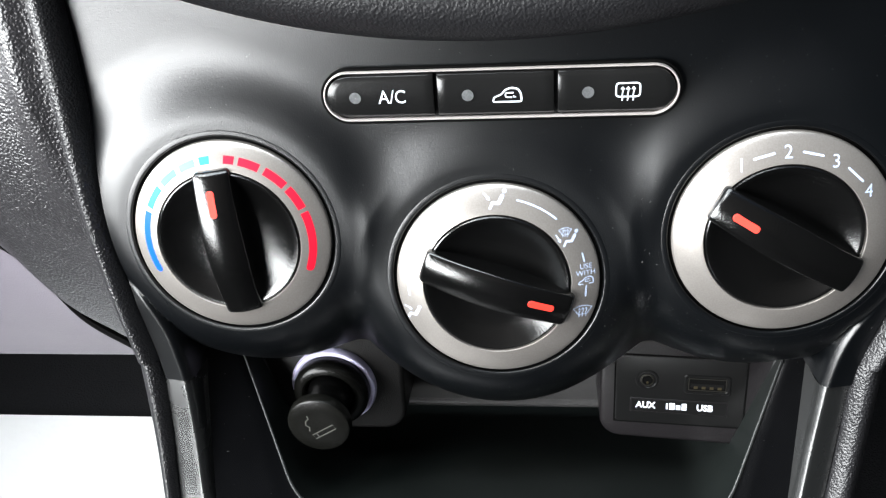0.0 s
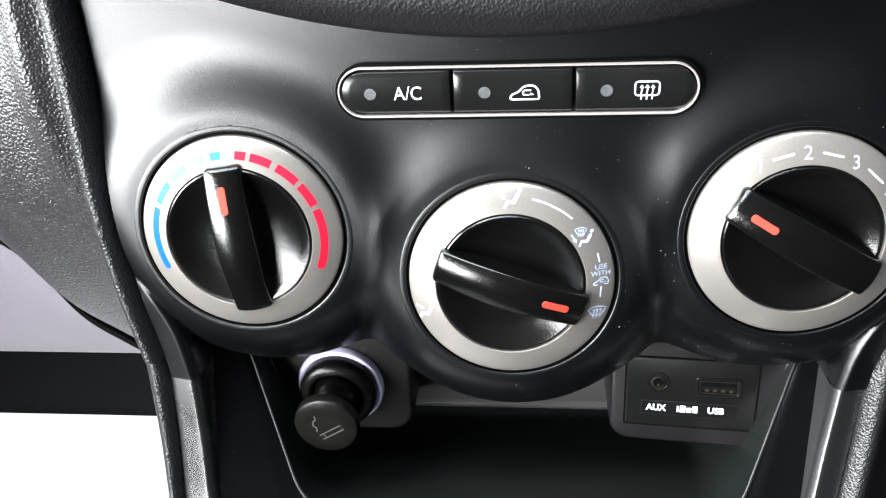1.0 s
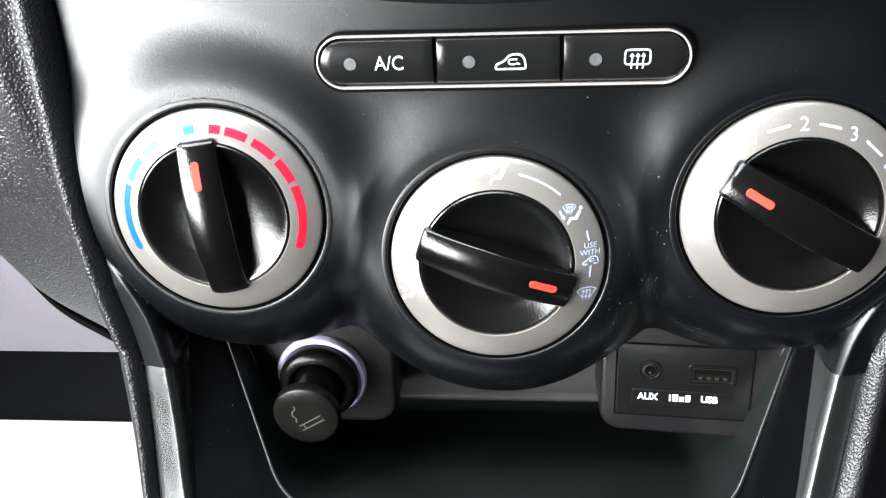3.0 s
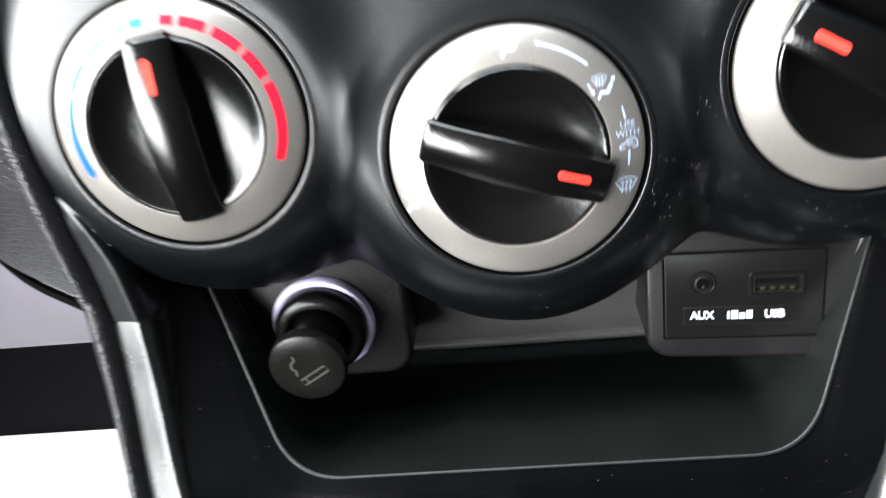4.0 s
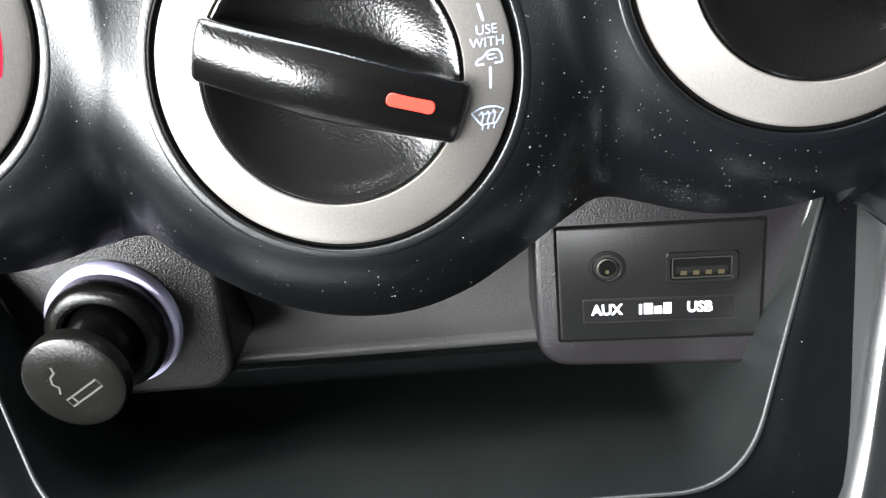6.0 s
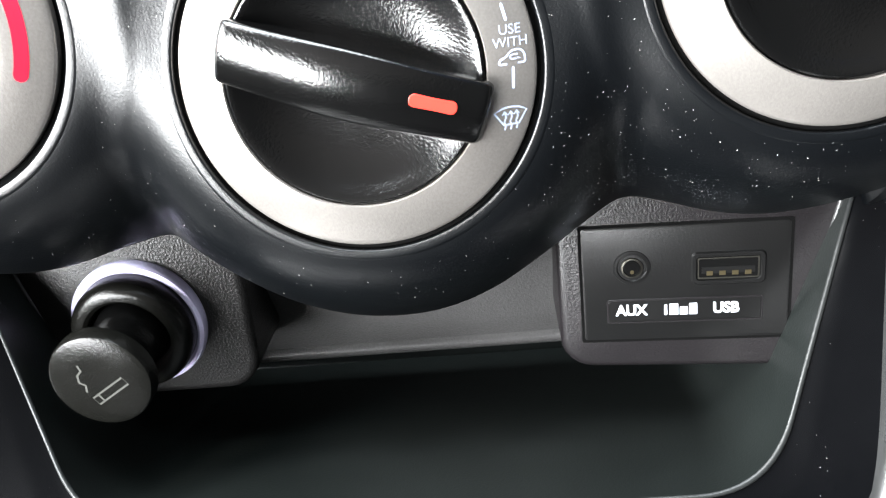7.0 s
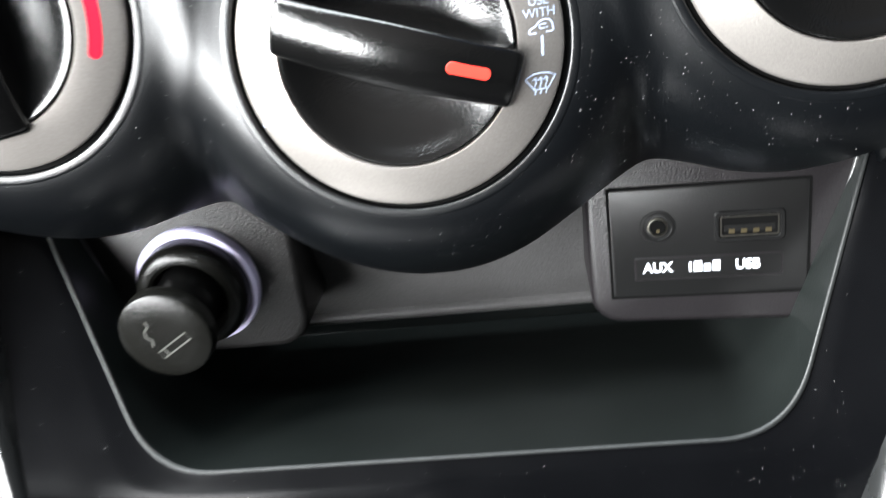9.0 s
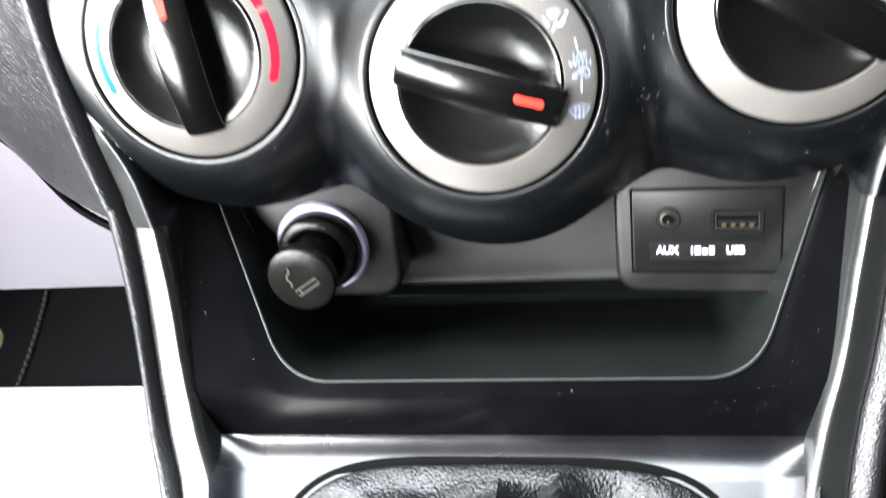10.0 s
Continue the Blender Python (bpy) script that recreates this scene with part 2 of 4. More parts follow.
def along(table, s):
    """A smooth value out of a short table of (s, value)."""
    xs, ys = [a for a, _ in table], [b for _, b in table]
    if s <= xs[0]:
        return ys[0]
    for i in range(len(xs) - 1):
        if s <= xs[i + 1]:
            t = (s - xs[i]) / (xs[i + 1] - xs[i])
            m = [0.0] * len(xs)
            for j in (i, i + 1):
                lo, hi = max(0, j - 1), min(len(xs) - 1, j + 1)
                m[j] = (ys[hi] - ys[lo]) / (xs[hi] - xs[lo])
            h = xs[i + 1] - xs[i]
            return ((2 * t**3 - 3 * t * t + 1) * ys[i] + (t**3 - 2 * t * t + t) * h * m[i]
                    + (3 * t * t - 2 * t**3) * ys[i + 1] + (t**3 - t * t) * h * m[i + 1])
    return ys[-1]


def plain_box(x0, y0, z0, x1, y1, z1, bm=None):
    """A box in the car's own upright frame (metres)."""
    bm = bm or bmesh.new()
    bmesh.ops.create_cube(bm, size=1, matrix=Matrix.Translation(((x0 + x1) / 2, (y0 + y1) / 2, (z0 + z1) / 2)) @ Matrix.Diagonal((x1 - x0, y1 - y0, z1 - z0, 1)))
    return bm


def upright(name, bm, mat, label, category="", kind="structure", smooth=False):
    """A thing built in the car's upright frame, in metres."""
    for f in bm.faces:
        f.smooth = smooth
    me = bpy.data.meshes.new(name)
    bm.to_mesh(me)
    bm.free()
    me.materials.append(mat)
    return tagged(new(name, me), label, category, "", kind)


# ---- the cabin round the panel ----
floor_bm = plain_box(-0.80, -2.20, -0.06, 0.80, 0.90, 0.0)
upright("floor", floor_bm, CARPET, "black carpet floor of the car")

toe = plain_box(-0.76, 0.45, 0.0, 0.76, 0.50, 0.62)
upright("wall_front", toe, CARPET, "black carpet of the firewall in the footwell")

left = plain_box(-0.80, -2.20, 0.0, -0.76, -2.05, 1.38)
plain_box(-0.80, 0.30, 0.0, -0.76, 0.90, 1.38, left)
plain_box(-0.80, -2.05, 0.0, -0.76, 0.30, 0.59, left)
plain_box(-0.80, -2.05, 1.16, -0.76, 0.30, 1.38, left)
upright("wall_left", left, LINING, "dark door side of the cabin with long windows")

# unseen side, left without windows so that no light comes from there
right = plain_box(0.76, -2.20, 0.0, 0.80, 0.90, 1.38)
upright("wall_right", right, LINING, "plain unseen side of the cabin, windowless to keep light out")

# unseen back; its window is left out to keep reflections dark
back = plain_box(-0.80, -2.24, 0.0, 0.80, -2.20, 1.38)
upright("wall_back", back, LINING, "plain unseen back of the cabin, windowless to keep light out")

upright("ceiling", plain_box(-0.80, -2.24, 1.38, 0.80, -0.34, 1.41), HEADLINING, "brown-grey cloth headlining")
upright("dashboard_top", plain_box(-0.76, 0.16, 0.74, 0.76, 0.95, 0.78), LINING, "black top of the dashboard under the windscreen")

mat_bm = plain_box(-0.60, -0.20, 0.004, -0.17, 0.285, 0.010)
bmesh.ops.bevel(mat_bm, geom=mat_bm.edges[:], offset=0.002, segments=2, affect="EDGES")
upright("paper_mat", mat_bm, PAPER, "plain white paper mat lying on the footwell floor", "floor mat", "")

# the carpet's stitched seam, and a cream mound coloured as sunlight on the sill
seam = bmesh.new()
for k in range(16):
    y = 0.292 + 0.0092 * k
    x = -0.572 - 0.25 * (y - 0.292) * (0.6 + 2.2 * (y - 0.292))
    m = Matrix.Translation((x, y, 0.003)) @ Matrix.Rotation(radians(14), 4, "Z") @ Matrix.Diagonal((0.0042, 0.0076, 0.005, 1))
    bmesh.ops.create_uvsphere(seam, u_segments=8, v_segments=5, radius=1.0, matrix=m @ Matrix.Diagonal((0.6, 0.6, 0.6, 1)))
upright("carpet_seam", seam, SEAM, "grey stitched seam in the black footwell carpet", "seam", "", True)
sill = bmesh.new()
bmesh.ops.create_uvsphere(sill, u_segments=32, v_segments=16, radius=1.0, matrix=Matrix.Translation((-0.69, 0.345, 0.0)) @ Matrix.Diagonal((0.068, 0.045, 0.012, 1)))
upright("sill_glow", sill, CREAM, "cream mound for warm sunlight on the sill at the carpet's edge", "sill cover", "")

# ---- the large forms of the dashboard ----
DIALS = ((-8.30, 1.66, 0.0), (-0.05, 0.125, 2.0), (8.30, 1.59, 0.0))   # x, z, degrees by which the face tips down


def ease(t):
    t = max(0.0, min(1.0, t))
    return t * t * (3 - 2 * t)


def collar_depth(x, z, cx, cz, tip):
    """Depth of one dial's collar: a dome that is nearly flat by the ring, falls away in a long soft flank above and rolls under below."""
    r = math.hypot(x - cx, z - cz)
    u = max(0.0, r - 3.36)
    low = ease((cz - z) / 3.0 + 0.25)
    dome = 0.85 * ease((u - 0.3) / 2.7) + 0.1 * max(0.0, u - 2.6)
    roll = 0.12 * u + 0.34 * u * u
    return 0.03 + dome * (1 - low) + roll * low + math.tan(radians(tip)) * (z - cz)


def boss(x, z):
    """Depth of the three collars that stand round the dials."""
    a, b, c = (collar_depth(x, z, *q) for q in DIALS)
    return smin(smin(a, b, 0.8), c, 0.8)


def base_sheet(x, z):
    """Depth of the panel between the collars: it comes forward towards its top and bends back at its foot."""
    y = 0.72 - 0.10 * (z - 1.0) + 0.0045 * x * x
    y += 0.28 * max(0.0, -0.6 - z) ** 1.6
    return y


def facia_y(x, z):
    y = smin(base_sheet(x, z), boss(x, z), 0.6)
    for cx, cz, tip in DIALS:
        r = math.hypot(x - cx, z - cz)
        if r < 4.4:
            own = collar_depth(x, z, cx, cz, tip)
            w = ease((4.4 - r) / 1.0)
            y = y * (1 - w) + own * w
        if r < 3.36:
            y += 0.45 * min(1.0, (3.36 - r) / 0.06)
    side = 1 if x > 0 else -1
    d = abs(x) - tongue_inner(z, side)
    if d > -0.08:
        flat = along([(-0.08, 0.62), (0.0, 0.50), (0.05, 0.40), (0.10, 0.33), (0.16, 0.27), (0.26, 0.235), (0.32, 0.24), (1.2, 0.44)], d)
        w = ease((d + 0.08) / 0.08) * ease((0.6 - z) / 1.6)
        y = y * (1 - w) + min(y, flat) * w if z > -1.6 else y * (1 - ease((d + 0.08) / 0.08)) + flat * ease((d + 0.08) / 0.08)
    return y


def lean_in(z, side):
    """The lower end of the facia lies further in on the driver's side."""
    return -0.56 * ease((1.5 - z) / 5.3) if side > 0 else 0.0


def tongue_inner(z, side):
    """Where the flat tongues begin that run down the facia's sides to the console's rails."""
    return along([(-3.84, 10.66), (-2.2, 10.93), (-1.2, 11.3), (-0.4, 11.75), (0.6, 12.6), (2.0, 13.6)], z) + lean_in(z, side)


def facia_top(x):
    return 7.38 + 0.0185 * x * x


def half_width(z, side):
    return along([(-4.2, 11.58), (-2.9, 11.74), (-1.0, 12.07), (1.0, 12.32), (3.0, 12.42), (11.0, 12.55)], z) + lean_in(z, side)


def facia_foot(x):
    """The lower outline: the undersides of the collars, run together, and a tongue at each side."""
    a = abs(x)
    z = along([(-1.0, -5.2), (0.0, -5.3), (1.0, -5.2), (2.2, -4.75), (3.3, -4.1), (4.25, -3.6), (5.0, -3.40), (6.4, -3.46), (7.5, -3.66), (8.5, -3.68), (9.4, -3.5), (10.4, -3.2), (11.0, -3.05)], a)
    t = ease((a - (10.80 if x > 0 else 11.20)) / 0.12)
    return z * (1 - t) - 3.80 * t


def build_facia():
    nx, nz = 460, 190
    rows = []
    for i in range(nx + 1):
        x0 = -12.55 + 25.1 * i / nx
        row = []
        zb, zt = facia_foot(x0), facia_top(x0) + 1.0
        for j in range(nz + 1):
            z = zb + (zt - zb) * j / nz
            x = x0 * half_width(z, x0) / 12.55
            row.append(Vector((x, facia_y(x, z), z)))
        # the foot turns back under
        first = row[0]
        row = [first + Vector((0, 0.9, 0.25)), first + Vector((0, 0.25, -0.02))] + row
        rows.append(row)
    return sheet(rows)


facia = root("centre_facia", (0, 1, 2), "charcoal grained plastic centre facia with three raised dial collars", "dashboard panel")
part("facia_panel", build_facia(), FACIA, facia)

# the dark rolled foot of the upper dashboard over the facia
rows = []
for i in range(121):
    x = -14.0 + 28.0 * i / 120
    zt = facia_top(x)
    row = [Vector((x, 1.6, zt + 0.25))]
    for k in range(25):
        a = radians(90 * k / 24)
        row.append(Vector((x, 0.55 - 1.3 * math.sin(a), zt + 1.3 * (1 - math.cos(a)))))
    row += [Vector((x, -0.75 - 0.02 * k, zt + 1.3 + 0.8 * k)) for k in range(1, 9)]
    rows.append(row)
single("upper_dashboard", sheet(rows), LEATHER_BLACK, "black grained rolled lower edge of the upper dashboard", "dashboard panel", base=(0, 0, 8))


def strip(table, n, bulge, deep, bulge_at=0.5):
    """A raised band between two edges. Table rows: s, inner x, outer x, y, z. deep: how far its sides run back."""
    s0, s1 = table[0][0], table[-1][0]
    rows = []
    for i in range(n + 1):
        s = s0 + (s1 - s0) * i / n
        xi, xo, y, z = (along([(r[0], r[c]) for r in table], s) for c in (1, 2, 3, 4))
        row = [Vector((xi, y + deep, z))]
        for k in range(15):
            t = k / 14
            row.append(Vector((xi + (xo - xi) * t, y - bulge * math.sin(math.pi * t) ** 0.85, z)))
        row.append(Vector((xo, y + deep, z)))
        rows.append(row)
    return sheet(rows)


def rail(table, n):
    """A band with a rounded chamfer along its inner edge and a flat face that falls away outwards."""
    s0, s1 = table[0][0], table[-1][0]
    rows = []
    for i in range(n + 1):
        s = s0 + (s1 - s0) * i / n
        xi, xo, y, z = (along([(r[0], r[c]) for r in table], s) for c in (1, 2, 3, 4))
        d = 1 if xo > xi else -1
        fall = 0.19 if d < 0 else 0.34
        row = [Vector((xi, y + 2.2, z)), Vector((xi, y + 0.3, z))]
        row += [Vector((xi + d * a, y + b, z)) for a, b in ((0.015, 0.13), (0.05, 0.02), (0.10, -0.06), (0.16, -0.13), (0.21, -0.165), (0.26, -0.18), (0.32, -0.175))]
        wide = abs(xo - xi)
        row += [Vector((xi + d * (0.32 + (wide - 0.40) * t), y - 0.175 + fall * (wide - 0.40) * t, z)) for t in (0.25, 0.5, 0.75, 1.0)]
        low = y - 0.175 + fall * (wide - 0.40)
        row += [Vector((xo - d * 0.04, low + 0.03, z)), Vector((xo - d * 0.02, low + 0.10, z)), Vector((xo - d * 0.02, y + 1.5, z))]
        rows.append(row)
    return sheet(rows)


def mirrored(table, sign):
    return [(s, sign * xi, sign * xo, y, z) for s, xi, xo, y, z in table]


EDGE_UPPER = [(0, 12.60, 13.7, 0.3, 14.0), (1, 12.50, 13.5, 0.35, 8.0), (2, 12.47, 13.4, 0.45, 3.0), (3, 12.36, 13.25, 0.5, 1.0), (4, 12.1, 12.95, 0.5, -1.0), (5, 11.70, 12.55, 0.5, -3.02)]
# height, depth, then the inner edge of the rail, the joint and the outer edge of the trim, on either side
CONSOLE_EDGES = [
    (-3.06, 0.50, 10.70, 11.74, 12.50, 10.08, 11.14, 12.0),
    (-6.0, 0.20, 10.56, 11.68, 12.36, 9.78, 10.86, 11.72),
    (-8.5, -0.30, 10.44, 11.66, 12.24, 9.41, 10.50, 11.36),
    (-10.5, -1.0, 10.08, 11.42, 12.08, 8.88, 10.03, 10.9),
    (-12.6, -2.4, 9.30, 10.76, 11.5, 8.30, 9.55, 10.4),
    (-14.5, -5.0, 9.0, 10.4, 11.3, 8.0, 9.3, 10.1),
    (-18.5, -12.0, 8.9, 10.3, 11.2, 7.9, 9.2, 10.0),
]

def console_band(sign, first, top):
    """Rows of s, inner x, outer x, y and z for the rail (first 2) or the trim (first 3) of one side, from the height top down."""
    k = first if sign < 0 else first + 3
    out = []
    for i, row in enumerate(CONSOLE_EDGES):
        z = row[0] if i else top
        out.append((i, sign * row[k], sign * row[k + 1], row[1], z))
    return out


def console_shift(z):
    return along([(-12.6, -0.5), (-10.5, -0.55), (-8.5, -0.45), (-6.0, -0.25), (-3.5, 0.0)], z)


for sign in (-1, 1):
    single("edge_trim", strip([(q, a + lean_in(z, sign), b + lean_in(z, sign), y, z) for q, a, b, y, z in mirrored(EDGE_UPPER, sign)], 60, 0.55, 6.0), TRIM_LEATHER, "dark grey leather-grained rolled trim beside the facia", "dashboard trim", base=(sign * 12.6, 1, 3), group="dashboard trims")
    single("console_edge_trim", strip(console_band(sign, 3, -3.06), 60, 0.36, 2.4), TRIM_LEATHER, "dark grey leather-grained outer trim of the centre console", "console trim", base=(sign * 11, 0, -8), group="console edge trims")
    single("console_side_rail", rail(console_band(sign, 2, -3.84), 60), RAIL, "smooth charcoal plastic side rail of the centre console", "console rail", base=(sign * 10, 0, -8), group="console side rails")


# the lower console: the plate round the open tray, the ridge and the deck of the gear lever
def u_line(xt, xb, zt, zb, r, y_top, y_foot, n=12):
    """Points down the left side, round the foot and up the right side; y goes from y_top to y_foot."""
    top, low = Vector((xt, zt)), Vector((xb, zb))
    bend = low + (top - low).normalized() * r
    half = [tuple(top + (bend - top) * (k / n)) for k in range(n + 1)]
    end = Vector((xb - r, zb))
    for k in range(1, n + 1):
        t = k / n
        half.append(tuple(bend * (1 - t) ** 2 + low * 2 * t * (1 - t) + end * t * t))
    foot = [((xb - r) * (1 - k / n), zb) for k in range(1, 2 * n)]
    pts = [(-x, z) for x, z in half] + [(-x, z) for x, z in foot] + [(x, z) for x, z in reversed(half)]
    out = []
    for x, z in pts:
        t = max(0.0, min(1.0, (z - zt) / (zb - zt)))
        out.append(Vector((x, y_top + (y_foot - y_top) * t, z)))
    return out


RIM = (9.93, 7.42, -2.6, -9.30, 1.5)
lower = root("lower_console", (0, 2, -9), "black satin plastic lower console with an open storage tray", "centre console")
def plate_y(z):
    return along([(-12.0, -0.46), (-11.1, -0.33), (-10.2, -0.2), (-9.4, -0.06), (-8.6, 0.22), (-6.0, 1.27), (-2.3, 2.75)], z)


def plate_rise(x, z):
    """How far the plate comes up towards the side rails."""
    return (0.55 if x < 0 else 0.3) * ease((z + 11.4) / 2.5)


loops = []
for f in (0.80, 0.70, 0.6, 0.5, 0.4, 0.3, 0.2, 0.12, 0.05, 0.0):
    loop = u_line(9.93 + 1.03 * f, 7.42 + 2.6 * f, -2.6 + 0.3 * f, -9.30 - 2.2 * f - 0.10 * ease(f * 8), 1.5 - 1.1 * f, 2.7 - 1.65 * f, -0.35 * f - 0.05 * ease(f * 8))
    flat = ease(f / 0.12)
    loops.append([Vector((p.x + console_shift(p.z) * f / 0.8, p.y * (1 - flat) + (plate_y(p.z) - plate_rise(p.x, p.z) * f / 0.8) * flat, p.z)) for p in loop])
part("tray_surround", sheet(loops), CONSOLE, lower)
lip = []
for k in range(0, 7):
    c, s = 0.05 * (1 - math.cos(radians(30 * k))), 0.06 * math.sin(radians(30 * k))
    lip.append(u_line(RIM[0] - c, RIM[1] - c, RIM[2], RIM[3] + c, RIM[4], 2.7 - s, 0.0 - s))
part("tray_lip", sheet(lip), LIP, lower, "thin satin lip round the tray")
tray = []
for y_top, y_foot, r in ((2.7, 0.0, 1.5), (2.75, 0.3, 1.45), (2.9, 1.0, 1.25), (3.4, 2.0, 1.0), (4.2, 3.2, 0.8), (6.0, 5.0, 0.65), (8.0, 7.0, 0.6), (10.0, 9.3, 0.6), (10.5, 10.4, 0.6)):
    tray.append(u_line(RIM[0] - 0.1, RIM[1] - 0.1, RIM[2], RIM[3] + 0.1 - 0.19 * y_foot, r, y_top, y_foot))
part("tray_liner", sheet(tray), TRAY, lower, "dark matte liner of the tray")
part("tray_back", sheet([[Vector((-9, 10.5, -2)), Vector((9, 10.5, -2))], [Vector((-9, 10.5, -12)), Vector((9, 10.5, -12))]]), TRAY, lower)
# the sloping panel behind the middle dial, which ends in an edge over the tray
ramp = []
for i in range(25):
    x = -9.4 + 18.8 * i / 24
    ramp.append([Vector((x, y, z)) for y, z in ((3.0, -2.6), (4.4, -5.2), (6.5, -8.40), (6.55, -8.50), (6.51, -8.56), (6.46, -8.62), (6.44, -8.70), (6.47, -8.79), (6.56, -8.88), (6.7, -8.96), (7.0, -9.05), (7.2, -9.0), (8.5, -8.4))])
part("tray_roof", sheet(ramp), RAMP, lower, "dark grey sloping panel over the tray")
# the deck round the gear lever
deck = []


def deck_z(x, y):
    return -11.94 + 0.8 * (y + 1.0) + 0.5 * min(1.25, max(0.0, abs(x + 0.45) - 8.25)) ** 2


# it runs out of the plate in a soft hollow
hollow = []
for k in range(17):
    t = k / 16
    hollow.append((-0.365 * (1 - t) ** 2 - 0.39 * 2 * t * (1 - t) - 1.15 * t * t, -11.05 * (1 - t) ** 2 - 11.62 * 2 * t * (1 - t) - 12.06 * t * t))
for i in range(81):
    x = -10.05 + 19.1 * i / 80
    row = [Vector((x, y, z)) for y, z in hollow]
    side = deck_z(x, -1.0) - deck_z(0, -1.0)
    row = [p + Vector((0, -0.5 * side * k / 16, 0.8 * side * k / 16)) for k, p in enumerate(row)]
    row += [Vector((x, y - 0.5 * side, deck_z(0, y) + 0.8 * side)) for y in (-1.2, -1.5, -1.9, -2.5, -4.0, -6.0, -9.0, -13.0)]
    deck.append([Vector((-0.45 + (p.x + 0.45) * along([(-18.5, 0.86), (-14.5, 0.91), (-12.6, 0.955), (-10.9, 1.0)], p.z), p.y, p.z)) for p in row])
part("gear_deck", sheet(deck), DECK, lower, "satin black deck round the gear lever")


# the leather-grained dashboard beside the facia, the glove box lid under it
def pad_foot(x):
    return along([(12.6, -9.0), (14.5, -8.0), (16.85, -6.55), (18.7, -5.2), (20.4, -2.86), (21.7, -1.76), (25.0, -0.4), (45.0, 3.0)], -x)


rows = []
for i in range(141):
    d = 32.0 * (i / 140) ** 1.6
    x = -13.0 - d
    foot = pad_foot(x)
    row = []
    for k in range(5):
        row.append(Vector((x, 9.2 - 0.25 * k, foot + 0.5 * math.sin(radians(18 * k)) ** 2 - 0.15)))
    for j in range(70):
        t = j / 69
        z = foot + 0.35 + (15.0 - foot) * t
        low = max(0.0, min(1.0, (7.0 - z) / (7.0 - foot)))
        y = 1.3 + 0.11 * min(d, 9) + (6.2 - 0.11 * min(d, 9)) * low ** 1.7
        fade = max(0.0, min(1.0, (z - 1.0) / 5.0))
        y -= fade * (0.45 * math.exp(-((d - 1.9) / 0.55) ** 2)) + 0.25 * math.exp(-((d - 0.2) / 0.5) ** 2)
        y += 0.6 * math.exp(-(z - foot - 0.35) / 0.4)
        row.append(Vector((x, y, z)))
    rows.append(row)
single("dashboard_pad", sheet(rows), LEATHER, "dark grey leather-grained soft dashboard beside the facia", "dashboard panel", base=(-20, 2, 6))

# a black tube, added for the shade in the joint under the pad
rows = []
for i in range(121):
    x = -13.0 - 32.0 * (i / 120) ** 1.6
    rows.append([Vector((x, 7.75 - 0.2 * math.cos(a), pad_foot(x) - 0.02 + 0.2 * math.sin(a))) for a in (radians(45 * k) for k in range(8))])
single("pad_joint_shade", sheet(rows, True), GROOVE, "black tube for the shade in the joint over the glove box lid", "dashboard trim", base=(-20, 8, -3))

rows = []
for i in range(61):
    x = -11.9 - 30.0 * i / 60
    foot = pad_foot(min(x, -12.6))
    row = [Vector((x, 11.5, foot + 2.5))]
    for j in range(41):
        t = j / 40
        row.append(Vector((x, 8.9 + 11.1 * t - 0.9 * math.sin(math.pi * t), foot + 0.9 + (-14.5 - foot - 0.9) * t)))
    row += [Vector((x, 20.6, -14.75)), Vector((x, 24.0, -14.0))]
    rows.append(row)
single("glove_box_lid", sheet(rows), GLOVE, "smooth grey-lilac plastic glove box lid, closed", "glove box", base=(-20, 10, -8))
# the console's side that closes the footwell
side_l = plain_box(-0.105, 0.02, 0.0, -0.085, 0.45, 0.44)
upright("console_side", side_l, LINING, "black side of the centre console in the footwell")
side_r = plain_box(0.085, 0.02, 0.0, 0.105, 0.45, 0.44)
upright("console_side", side_r, LINING, "black side of the centre console in the footwell")

# ---- the dials ----
def at_dial(bm, cx, cz, tip):
    """Sets a dial built about the origin in its place, its face tipped down by some degrees."""
    m = Matrix.Translation((cx, 0, cz)) @ Matrix.Rotation(radians(-tip), 4, "X")
    bmesh.ops.transform(bm, matrix=m, verts=bm.verts)
    return bm


